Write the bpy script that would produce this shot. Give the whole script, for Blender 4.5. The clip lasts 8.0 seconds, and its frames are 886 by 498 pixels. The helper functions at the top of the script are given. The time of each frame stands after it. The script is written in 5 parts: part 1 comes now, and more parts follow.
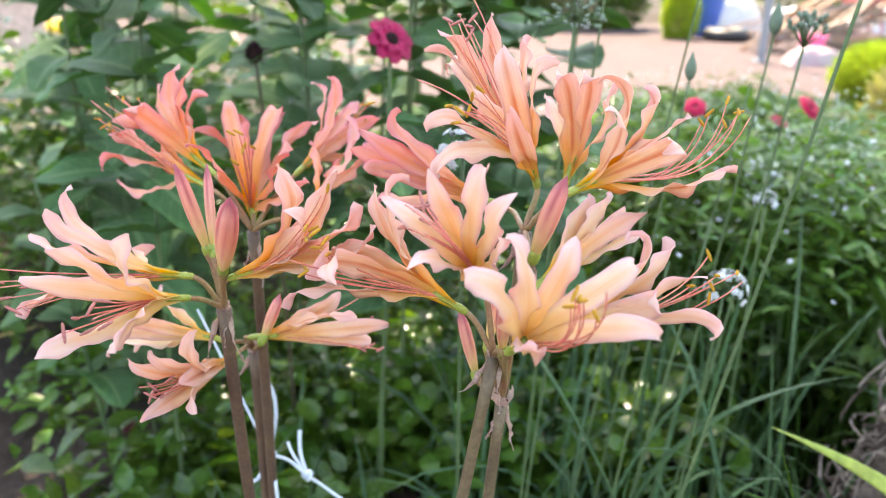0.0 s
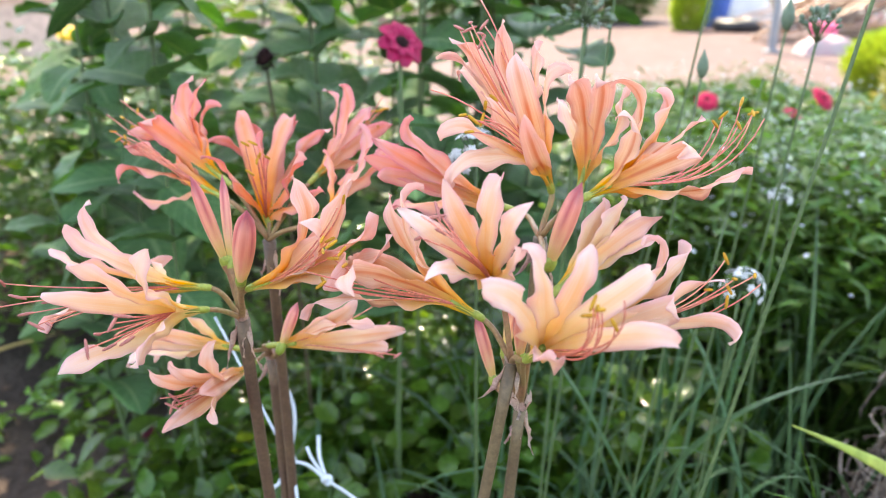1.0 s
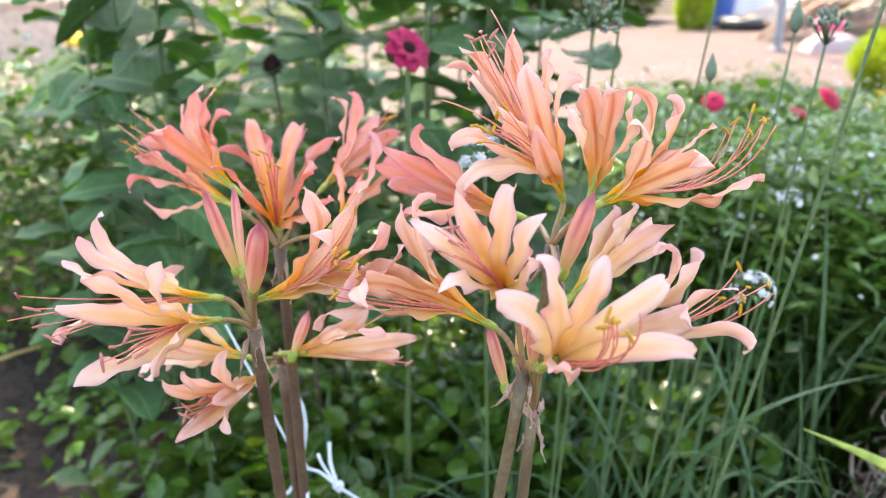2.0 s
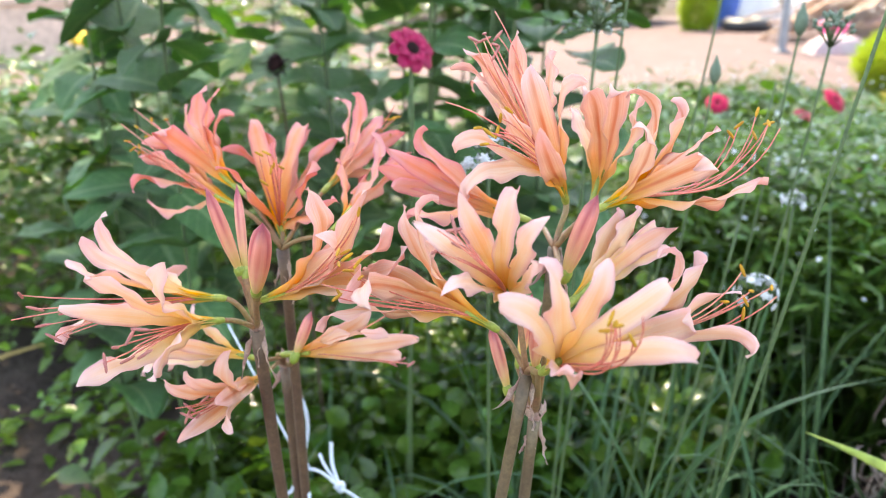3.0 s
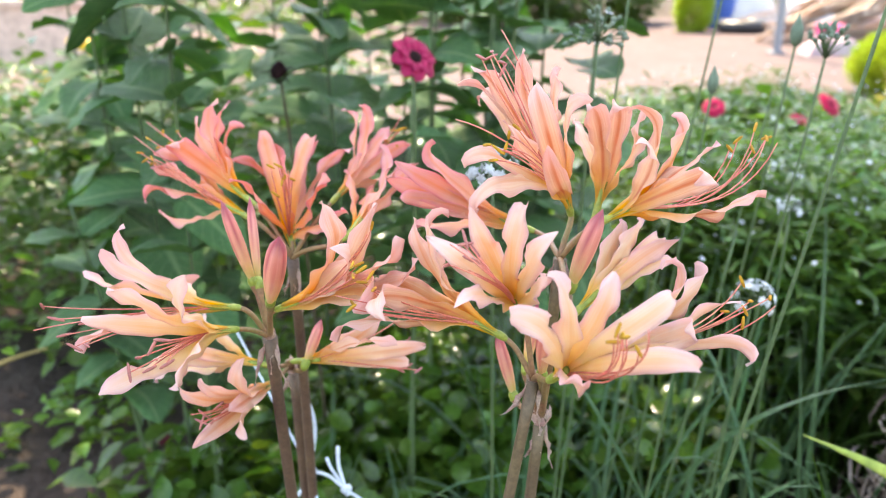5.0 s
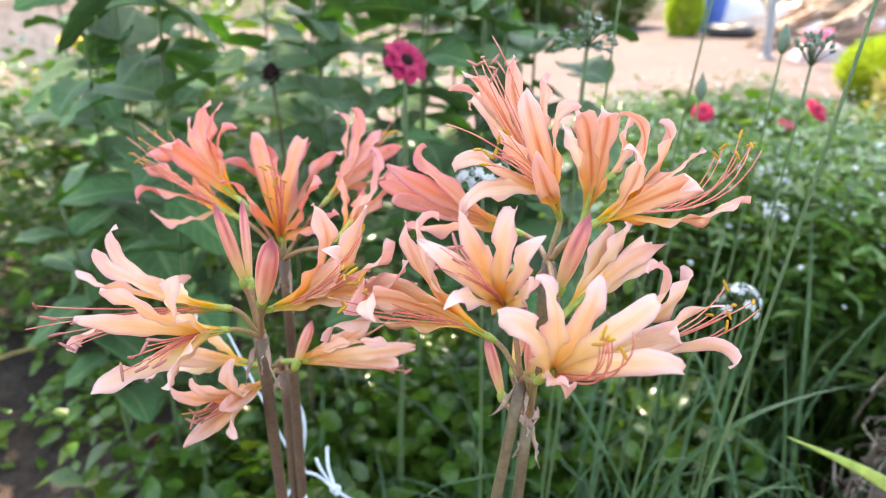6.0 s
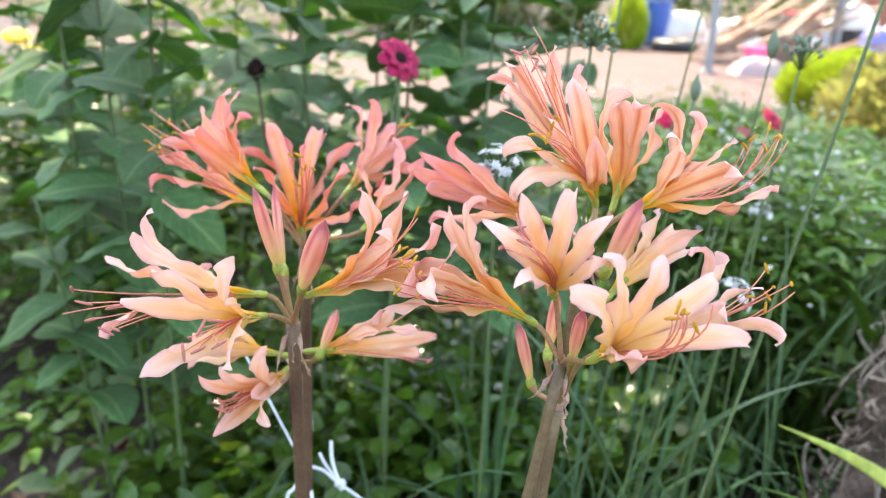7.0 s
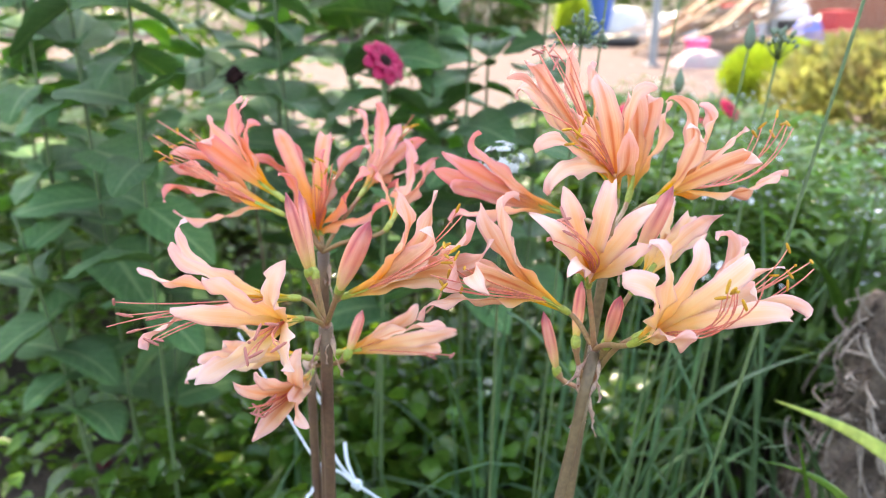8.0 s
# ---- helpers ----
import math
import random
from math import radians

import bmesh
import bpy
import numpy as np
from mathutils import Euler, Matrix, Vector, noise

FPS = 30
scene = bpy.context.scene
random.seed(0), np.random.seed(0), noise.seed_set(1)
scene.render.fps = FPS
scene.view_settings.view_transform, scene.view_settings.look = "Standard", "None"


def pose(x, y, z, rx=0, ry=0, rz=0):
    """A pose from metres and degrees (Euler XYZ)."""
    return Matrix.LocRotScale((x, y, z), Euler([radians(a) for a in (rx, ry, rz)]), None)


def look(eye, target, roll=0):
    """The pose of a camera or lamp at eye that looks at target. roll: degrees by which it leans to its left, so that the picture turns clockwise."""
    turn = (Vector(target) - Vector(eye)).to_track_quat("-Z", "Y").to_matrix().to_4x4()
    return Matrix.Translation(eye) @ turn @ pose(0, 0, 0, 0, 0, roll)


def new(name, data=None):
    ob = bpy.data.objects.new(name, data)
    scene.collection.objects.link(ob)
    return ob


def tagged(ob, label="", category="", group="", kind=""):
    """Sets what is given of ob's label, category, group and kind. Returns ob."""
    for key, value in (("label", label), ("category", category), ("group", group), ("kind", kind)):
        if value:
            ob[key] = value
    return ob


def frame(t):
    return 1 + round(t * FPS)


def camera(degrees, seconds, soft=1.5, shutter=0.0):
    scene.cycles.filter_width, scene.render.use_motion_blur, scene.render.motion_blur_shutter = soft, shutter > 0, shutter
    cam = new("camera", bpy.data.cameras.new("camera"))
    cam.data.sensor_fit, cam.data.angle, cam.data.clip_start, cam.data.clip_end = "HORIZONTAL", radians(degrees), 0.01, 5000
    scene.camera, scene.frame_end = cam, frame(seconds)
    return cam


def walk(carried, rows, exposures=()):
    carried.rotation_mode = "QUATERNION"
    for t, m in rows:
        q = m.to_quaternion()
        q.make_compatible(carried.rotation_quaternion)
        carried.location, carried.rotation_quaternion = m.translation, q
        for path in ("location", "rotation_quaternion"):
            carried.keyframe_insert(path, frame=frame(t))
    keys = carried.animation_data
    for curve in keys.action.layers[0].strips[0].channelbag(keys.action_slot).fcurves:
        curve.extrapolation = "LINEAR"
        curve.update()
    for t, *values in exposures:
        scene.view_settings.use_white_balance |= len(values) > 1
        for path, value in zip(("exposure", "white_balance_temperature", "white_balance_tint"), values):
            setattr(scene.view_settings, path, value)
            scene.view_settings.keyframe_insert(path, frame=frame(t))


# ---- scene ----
cam = camera(60.75, 8.0, soft=1.0)
cam.data.dof.use_dof = True
cam.data.dof.focus_distance = 0.345
cam.data.dof.aperture_fstop = 9.0
PATH = [
    (0, 0.02679, -0.00905, 0.68779, 70.000, 0.800, 4.500),
    (0.5, 0.02367, -0.00918, 0.69095, 69.826, 0.101, 4.982),
    (1, 0.02512, -0.00860, 0.69277, 69.794, -0.681, 5.497),
    (1.5, 0.02240, -0.00812, 0.69578, 69.875, -1.339, 5.884),
    (3, 0.02202, -0.00743, 0.69755, 69.851, -1.041, 6.158),
    (3.5, 0.02026, -0.00863, 0.70045, 69.852, -0.918, 6.053),
    (4, 0.02027, -0.01191, 0.70079, 69.926, -0.991, 6.024),
    (4.5, 0.01676, -0.01441, 0.70351, 69.917, -1.078, 5.929),
    (6, 0.01755, -0.02170, 0.70863, 70.013, -0.405, 5.092),
    (6.5, 0.00715, -0.02234, 0.70653, 70.197, 0.627, 3.336),
    (7, -0.03097, -0.03293, 0.69916, 70.666, 1.338, 0.627),
    (7.5, -0.06405, -0.03942, 0.69289, 70.906, 0.995, -1.931),
    (8, -0.07229, -0.04270, 0.69999, 70.772, -0.118, -3.143),
]
walk(cam, [(t, pose(x, y, z, rx, 0, yaw) @ pose(0, 0, 0, 0, 0, roll)) for t, x, y, z, rx, roll, yaw in PATH], [(0.0, 2.90, 8400, 10), (8.0, 2.96, 8500, 9)])

# ---- light ----
SUN_ELEVATION, SUN_AZIMUTH = radians(58), radians(104)  # azimuth of the sun, counted from +x towards +y
world = bpy.data.worlds.new("sky")
scene.world = world
world.use_nodes = True
wn = world.node_tree
sky = wn.nodes.new("ShaderNodeTexSky")
sky.sky_type = "NISHITA"
sky.sun_disc = False
sky.sun_elevation = SUN_ELEVATION
sky.sun_rotation = math.pi / 2 - SUN_AZIMUTH
wn.links.new(sky.outputs[0], wn.nodes["Background"].inputs[0])
wn.nodes["Background"].inputs[1].default_value = 0.15
sun_way = Vector((math.cos(SUN_ELEVATION) * math.cos(SUN_AZIMUTH), math.cos(SUN_ELEVATION) * math.sin(SUN_AZIMUTH), math.sin(SUN_ELEVATION)))
sun = new("sun", bpy.data.lights.new("sun", "SUN"))
sun.data.energy, sun.data.angle, sun.data.color = 2.9, radians(0.53), (1.0, 0.95, 0.86)
sun.matrix_world = look(sun_way * 20, (0, 0, 0))


# ---- materials ----
def material(name, rough=0.6, metal=0.0, spec=0.5):
    m = bpy.data.materials.new(name)
    m.use_nodes = True
    nt = m.node_tree
    b = nt.nodes["Principled BSDF"]
    b.inputs["Roughness"].default_value = rough
    b.inputs["Metallic"].default_value = metal
    b.inputs["Specular IOR Level"].default_value = spec
    return m, nt, b


def node(nt, kind, **values):
    n = nt.nodes.new(kind)
    for key, value in values.items():
        n.inputs[key.replace("_", " ")].default_value = value
    return n


def ramp(nt, fac, stops):
    r = nt.nodes.new("ShaderNodeValToRGB")
    while len(r.color_ramp.elements) < len(stops):
        r.color_ramp.elements.new(0.5)
    for e, (at, c) in zip(r.color_ramp.elements, stops):
        e.position, e.color = at, (*c, 1)
    nt.links.new(fac, r.inputs[0])
    return r.outputs[0]


def blend(nt, fac, a, b, kind="MIX"):
    m = nt.nodes.new("ShaderNodeMix")
    m.data_type, m.blend_type = "RGBA", kind
    for value, slot in ((fac, 0), (a, 6), (b, 7)):
        if isinstance(value, bpy.types.NodeSocket):
            nt.links.new(value, m.inputs[slot])
        elif slot == 0:
            m.inputs[0].default_value = value
        else:
            m.inputs[slot].default_value = (*value, 1)
    return m.outputs[2]


def noisy(nt, scale, detail=4.0, rough=0.6, coord=None):
    n = node(nt, "ShaderNodeTexNoise", Scale=scale, Detail=detail, Roughness=rough)
    if coord is None:
        coord = nt.nodes.new("ShaderNodeTexCoord").outputs["Object"]
    nt.links.new(coord, n.inputs["Vector"])
    return n.outputs[0]


def bump(nt, b, height, strength=0.4, distance=0.002):
    n = node(nt, "ShaderNodeBump", Strength=strength, Distance=distance)
    nt.links.new(height, n.inputs["Height"])
    nt.links.new(n.outputs[0], b.inputs["Normal"])


def see_through(nt, b, colour, amount, tint=None):
    """Thin living tissue lets part of the light through."""
    t = nt.nodes.new("ShaderNodeBsdfTranslucent")
    if tint:
        colour = blend(nt, 1.0, colour, tint, "MULTIPLY")
    nt.links.new(colour, t.inputs[0])
    m = nt.nodes.new("ShaderNodeMixShader")
    m.inputs[0].default_value = amount
    nt.links.new(b.outputs[0], m.inputs[1])
    nt.links.new(t.outputs[0], m.inputs[2])
    nt.links.new(m.outputs[0], nt.nodes["Material Output"].inputs[0])


def petal_material(name, stops, rib, tip, rim, thin=0.5, stripe=0.9):
    """Colour runs from the throat to the tip, with a darker rib, fine lengthwise veins and a paler rim."""
    m, nt, b = material(name, 0.5, spec=0.18)
    uv = nt.nodes.new("ShaderNodeUVMap").outputs[0]
    sep = nt.nodes.new("ShaderNodeSeparateXYZ")
    nt.links.new(uv, sep.inputs[0])
    coord = nt.nodes.new("ShaderNodeTexCoord").outputs["Object"]
    wob = noisy(nt, 60, 3, coord=coord)
    shift = nt.nodes.new("ShaderNodeMath")
    shift.operation = "MULTIPLY_ADD"
    nt.links.new(wob, shift.inputs[0])
    shift.inputs[1].default_value = 0.16
    nt.links.new(sep.outputs[1], shift.inputs[2])
    along = ramp(nt, shift.outputs[0], stops)
    mid = ramp(nt, sep.outputs[0], [(0.36, (0, 0, 0)), (0.47, (1, 1, 1)), (0.53, (1, 1, 1)), (0.64, (0, 0, 0))])
    fade = ramp(nt, sep.outputs[1], [(0.1, (0, 0, 0)), (0.35, (stripe, stripe, stripe)), (0.78, (stripe * 0.8, stripe * 0.8, stripe * 0.8)), (1.0, (0, 0, 0))])
    ribbed = nt.nodes.new("ShaderNodeMath")
    ribbed.operation = "MULTIPLY"
    nt.links.new(mid, ribbed.inputs[0])
    nt.links.new(fade, ribbed.inputs[1])
    col = blend(nt, ribbed.outputs[0], along, rib)
    stretch = node(nt, "ShaderNodeMapping", Scale=(26, 2.2, 1))
    nt.links.new(uv, stretch.inputs[0])
    vein = noisy(nt, 1.0, 3, coord=stretch.outputs[0])
    vein_fac = ramp(nt, vein, [(0.42, (0, 0, 0)), (0.64, (0.44, 0.44, 0.44))])
    col = blend(nt, vein_fac, col, rib)
    blot = ramp(nt, noisy(nt, 38, 2, coord=coord), [(0.45, (0, 0, 0)), (0.7, (0.4, 0.4, 0.4))])
    col = blend(nt, blot, col, tip)
    margin = ramp(nt, sep.outputs[0], [(0.0, (1, 1, 1)), (0.24, (0, 0, 0)), (0.76, (0, 0, 0)), (1.0, (1, 1, 1))])
    later = ramp(nt, shift.outputs[0], [(0.30, (0, 0, 0)), (0.70, (0.9, 0.9, 0.9))])
    rimmed = nt.nodes.new("ShaderNodeMath")
    rimmed.operation = "MULTIPLY"
    nt.links.new(margin, rimmed.inputs[0])
    nt.links.new(later, rimmed.inputs[1])
    col = blend(nt, rimmed.outputs[0], col, rim)
    rnd = nt.nodes.new("ShaderNodeObjectInfo").outputs["Random"]
    hsv = node(nt, "ShaderNodeHueSaturation")
    val = nt.nodes.new("ShaderNodeMapRange")
    val.inputs[3].default_value, val.inputs[4].default_value = 0.92, 1.10
    nt.links.new(rnd, val.inputs[0])
    nt.links.new(val.outputs[0], hsv.inputs["Saturation"])
    hsv.inputs["Value"].default_value = 0.93
    hsv.inputs["Hue"].default_value = 0.502
    nt.links.new(col, hsv.inputs["Color"])
    nt.links.new(hsv.outputs[0], b.inputs["Base Color"])
    bump(nt, b, vein, 0.5, 0.0006)
    see_through(nt, b, hsv.outputs[0], thin)
    return m


# each petal has a pale inner face and a more strongly striped outer face
PEACH_INNER = petal_material("peach_petal_inner", [(0.08, (0.50, 0.46, 0.05)), (0.18, (0.95, 0.54, 0.02)), (0.40, (0.96, 0.52, 0.09)), (0.62, (0.95, 0.66, 0.40)), (0.88, (0.94, 0.66, 0.54)), (1.04, (0.93, 0.66, 0.64))], (0.86, 0.36, 0.15), (0.95, 0.72, 0.56), (0.94, 0.58, 0.54), 0.5, 0.6)
PALE_INNER = petal_material("pale_peach_petal_inner", [(0.08, (0.52, 0.48, 0.05)), (0.20, (0.97, 0.52, 0.012)), (0.36, (0.96, 0.62, 0.14)), (0.54, (0.95, 0.69, 0.36)), (0.82, (0.94, 0.68, 0.53)), (1.04, (0.95, 0.72, 0.72))], (0.93, 0.54, 0.22), (0.95, 0.76, 0.64), (0.94, 0.62, 0.62), 0.5, 0.4)
PALE_OUTER = petal_material("pale_peach_petal_outer", [(0.06, (0.46, 0.50, 0.07)), (0.20, (0.88, 0.66, 0.14)), (0.40, (0.94, 0.68, 0.32)), (0.62, (0.93, 0.66, 0.47)), (0.86, (0.92, 0.63, 0.57)), (1.02, (0.92, 0.66, 0.70))], (0.90, 0.46, 0.24), (0.95, 0.76, 0.60), (0.92, 0.58, 0.58), 0.5, 0.4)
PEACH_OUTER = petal_material("peach_petal_outer", [(0.06, (0.40, 0.46, 0.06)), (0.18, (0.90, 0.58, 0.08)), (0.36, (0.93, 0.56, 0.22)), (0.58, (0.93, 0.66, 0.46)), (0.86, (0.92, 0.62, 0.52)), (1.02, (0.91, 0.60, 0.60))], (0.74, 0.25, 0.13), (0.94, 0.70, 0.55), (0.92, 0.58, 0.52), 0.5, 1.0)
SALMON_INNER = petal_material("salmon_petal_inner", [(0.08, (0.60, 0.44, 0.04)), (0.22, (0.96, 0.46, 0.02)), (0.40, (0.95, 0.44, 0.14)), (0.64, (0.94, 0.49, 0.32)), (0.9, (0.93, 0.48, 0.40)), (1.0, (0.91, 0.52, 0.52))], (0.93, 0.38, 0.15), (0.95, 0.62, 0.50), (0.91, 0.42, 0.42), 0.5, 0.6)
SALMON_OUTER = petal_material("salmon_petal_outer", [(0.06, (0.50, 0.42, 0.06)), (0.20, (0.92, 0.52, 0.10)), (0.38, (0.93, 0.49, 0.26)), (0.62, (0.92, 0.48, 0.37)), (0.9, (0.90, 0.43, 0.41)), (1.0, (0.89, 0.46, 0.50))], (0.90, 0.36, 0.19), (0.94, 0.60, 0.50), (0.89, 0.37, 0.41), 0.5, 0.8)
PEACH, SALMON, PALE = (PEACH_OUTER, PEACH_INNER), (SALMON_OUTER, SALMON_INNER), (PALE_OUTER, PALE_INNER)
PETAL_BUD = petal_material("bud_petal", [(0.02, (0.34, 0.40, 0.06)), (0.14, (0.74, 0.62, 0.18)), (0.32, (0.88, 0.58, 0.32)), (0.55, (0.90, 0.45, 0.31)), (0.85, (0.88, 0.37, 0.34)), (1.0, (0.42, 0.11, 0.18))], (0.78, 0.27, 0.23), (0.90, 0.56, 0.46), (0.58, 0.13, 0.16), 0.35)


def plain_material(name, a, b_col, scale, rough=0.6, bumpy=0.3, through_amount=0.0, spec=0.4, depth=0.001, per_object=0.0):
    m, nt, b = material(name, rough, spec=spec)
    coord = nt.nodes.new("ShaderNodeTexCoord").outputs["Object"]
    big = ramp(nt, noisy(nt, scale, 4, coord=coord), [(0.32, (0, 0, 0)), (0.68, (1, 1, 1))])
    fine_raw = noisy(nt, scale * 9, 3, coord=coord)
    fine = ramp(nt, fine_raw, [(0.3, (0.72, 0.72, 0.72)), (0.7, (1.18, 1.18, 1.18))])
    col = blend(nt, big, a, b_col)
    col = blend(nt, 1.0, col, fine, "MULTIPLY")
    if per_object:
        hsv = node(nt, "ShaderNodeHueSaturation")
        rnd = nt.nodes.new("ShaderNodeNewGeometry").outputs["Random Per Island"]
        info = nt.nodes.new("ShaderNodeObjectInfo").outputs["Random"]
        mixed = nt.nodes.new("ShaderNodeMath")
        mixed.operation = "ADD"
        nt.links.new(rnd, mixed.inputs[0])
        nt.links.new(info, mixed.inputs[1])
        val = nt.nodes.new("ShaderNodeMapRange")
        val.inputs[2].default_value = 2.0
        val.inputs[3].default_value, val.inputs[4].default_value = 1 - per_object, 1 + per_object
        nt.links.new(mixed.outputs[0], val.inputs[0])
        nt.links.new(val.outputs[0], hsv.inputs["Value"])
        hue = nt.nodes.new("ShaderNodeMapRange")
        hue.inputs[3].default_value, hue.inputs[4].default_value = 0.485, 0.515
        nt.links.new(rnd, hue.inputs[0])
        nt.links.new(hue.outputs[0], hsv.inputs["Hue"])
        nt.links.new(col, hsv.inputs["Color"])
        col = hsv.outputs[0]
    nt.links.new(col, b.inputs["Base Color"])
    if bumpy:
        bump(nt, b, fine_raw, bumpy, depth)
    if through_amount:
        see_through(nt, b, col, through_amount, (1.5, 1.4, 0.55) if "leaf" in name else None)
    return m


STEM_BROWN = plain_material("lily_stem", (0.085, 0.046, 0.034), (0.125, 0.074, 0.044), 40, 0.5, 0.2)
STEM_OLIVE = plain_material("olive_brown_stem", (0.105, 0.068, 0.042), (0.15, 0.105, 0.055), 40, 0.5, 0.2)
PEDICEL = plain_material("pedicel_green", (0.20, 0.27, 0.045), (0.30, 0.33, 0.06), 70, 0.45, 0.2)
PEDICEL_PINK = plain_material("pedicel_pink", (0.30, 0.14, 0.085), (0.24, 0.17, 0.065), 60, 0.45, 0.2)
FILAMENT = plain_material("filament_pink", (0.62, 0.13, 0.11), (0.70, 0.27, 0.18), 60, 0.4, 0.1)
ANTHER_YELLOW = plain_material("anther_yellow", (0.60, 0.32, 0.02), (0.42, 0.19, 0.02), 300, 0.85, 0.6)
ANTHER_PINK = plain_material("anther_pink", (0.48, 0.17, 0.13), (0.36, 0.12, 0.12), 200, 0.7, 0.4)
BRACT = plain_material("papery_bract", (0.62, 0.48, 0.40), (0.46, 0.28, 0.26), 90, 0.7, 0.4, 0.5)
STRING = plain_material("cord_white", (0.60, 0.66, 0.74), (0.50, 0.57, 0.66), 120, 0.6, 0.5)


def veined_leaf(name, dark, light, vein):
    """A leaf with a pale midrib, slanting side veins between raised cells and uneven green."""
    m, nt, b = material(name, 0.42, spec=0.32)
    uv = nt.nodes.new("ShaderNodeUVMap").outputs[0]
    sep = nt.nodes.new("ShaderNodeSeparateXYZ")
    nt.links.new(uv, sep.inputs[0])
    coord = nt.nodes.new("ShaderNodeTexCoord").outputs["Object"]
    patch = ramp(nt, noisy(nt, 3.5, 4, coord=coord), [(0.3, (0, 0, 0)), (0.7, (1, 1, 1))])
    col = blend(nt, patch, dark, light)
    cell = noisy(nt, 34, 3, coord=coord)
    col = blend(nt, 1.0, col, ramp(nt, cell, [(0.3, (0.75, 0.75, 0.75)), (0.7, (1.2, 1.2, 1.2))]), "MULTIPLY")
    off = nt.nodes.new("ShaderNodeMath")
    off.operation = "SUBTRACT"
    off.inputs[1].default_value = 0.5
    nt.links.new(sep.outputs[0], off.inputs[0])
    away = nt.nodes.new("ShaderNodeMath")
    away.operation = "ABSOLUTE"
    nt.links.new(off.outputs[0], away.inputs[0])
    slant = nt.nodes.new("ShaderNodeMath")
    slant.operation = "MULTIPLY_ADD"
    slant.inputs[1].default_value = -0.55
    nt.links.new(away.outputs[0], slant.inputs[0])
    nt.links.new(sep.outputs[1], slant.inputs[2])
    many = nt.nodes.new("ShaderNodeMath")
    many.operation = "MULTIPLY"
    many.inputs[1].default_value = 46.0
    nt.links.new(slant.outputs[0], many.inputs[0])
    wave = nt.nodes.new("ShaderNodeMath")
    wave.operation = "SINE"
    nt.links.new(many.outputs[0], wave.inputs[0])
    side = ramp(nt, wave.outputs[0], [(0.90, (0, 0, 0)), (1.0, (0.6, 0.6, 0.6))])
    rib = ramp(nt, away.outputs[0], [(0.0, (1, 1, 1)), (0.035, (0.8, 0.8, 0.8)), (0.06, (0, 0, 0))])
    col = blend(nt, side, col, vein)
    col = blend(nt, rib, col, vein)
    hsv = node(nt, "ShaderNodeHueSaturation")
    val = nt.nodes.new("ShaderNodeMapRange")
    val.inputs[3].default_value, val.inputs[4].default_value = 0.95, 1.7
    nt.links.new(nt.nodes.new("ShaderNodeObjectInfo").outputs["Random"], val.inputs[0])
    nt.links.new(val.outputs[0], hsv.inputs["Value"])
    nt.links.new(col, hsv.inputs["Color"])
    nt.links.new(hsv.outputs[0], b.inputs["Base Color"])
    bump(nt, b, cell, 0.6, 0.02)
    see_through(nt, b, hsv.outputs[0], 0.45, (1.5, 1.4, 0.55))
    return m


LEAF_ZINNIA = veined_leaf("zinnia_leaf", (0.066, 0.158, 0.060), (0.098, 0.205, 0.080), (0.17, 0.27, 0.13))
STALK_GREEN = plain_material("green_stalk", (0.060, 0.105, 0.042), (0.085, 0.130, 0.050), 40, 0.6, 0.4)
STALK_BROWN = plain_material("brown_stalk", (0.10, 0.065, 0.035), (0.06, 0.05, 0.025), 40, 0.7, 0.4)
LEAF_CHIVE = plain_material("chive_leaf", (0.046, 0.112, 0.048), (0.080, 0.158, 0.066), 20, 0.40, 0.3, 0.28, 0.35, 0.001, 0.35)
LEAF_WEED = plain_material("weed_leaf", (0.066, 0.150, 0.022), (0.110, 0.20, 0.034), 20, 0.16, 0.3, 0.42, 0.5, 0.001, 0.5)
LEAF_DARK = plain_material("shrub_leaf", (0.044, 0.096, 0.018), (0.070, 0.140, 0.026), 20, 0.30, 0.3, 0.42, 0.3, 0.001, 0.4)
# the wide value spread from leaf to leaf imitates bright sun dapple
LEAF_FEATHER = plain_material("feathery_leaf", (0.050, 0.112, 0.030), (0.100, 0.185, 0.046), 14, 0.20, 0.2, 0.40, 0.45, 0.001, 0.8)
LEAF_LIME = plain_material("lime_foliage", (0.40, 0.50, 0.04), (0.28, 0.40, 0.035), 12, 0.6, 0.2, 0.4, 0.3, 0.001, 0.3)
LEAF_YELLOWISH = plain_material("yellow_green_foliage", (0.38, 0.38, 0.09), (0.17, 0.14, 0.07), 6, 0.6, 0.2, 0.35, 0.3, 0.001, 0.6)
PINK_BLOOM = plain_material("magenta_bloom", (0.50, 0.005, 0.095), (0.32, 0.004, 0.060), 60, 0.5, 0.2, 0.25, 0.3, 0.001, 0.2)
RED_BLOOM = plain_material("crimson_bloom", (0.14, 0.006, 0.02), (0.08, 0.006, 0.02), 60, 0.5, 0.2, 0.2, 0.3, 0.001, 0.2)
CRIMSON_BLOOM = plain_material("bright_crimson_bloom", (0.78, 0.015, 0.12), (0.62, 0.012, 0.09), 60, 0.5, 0.2, 0.35, 0.3, 0.001, 0.2)
YELLOW_BLOOM = plain_material("yellow_bloom", (0.80, 0.52, 0.01), (0.75, 0.42, 0.01), 60, 0.5, 0.2, 0.25, 0.3, 0.001, 0.2)
ROSE_BLOOM = plain_material("pale_rose_bloom", (0.80, 0.38, 0.44), (0.75, 0.30, 0.38), 60, 0.5, 0.2, 0.25, 0.3, 0.001, 0.2)
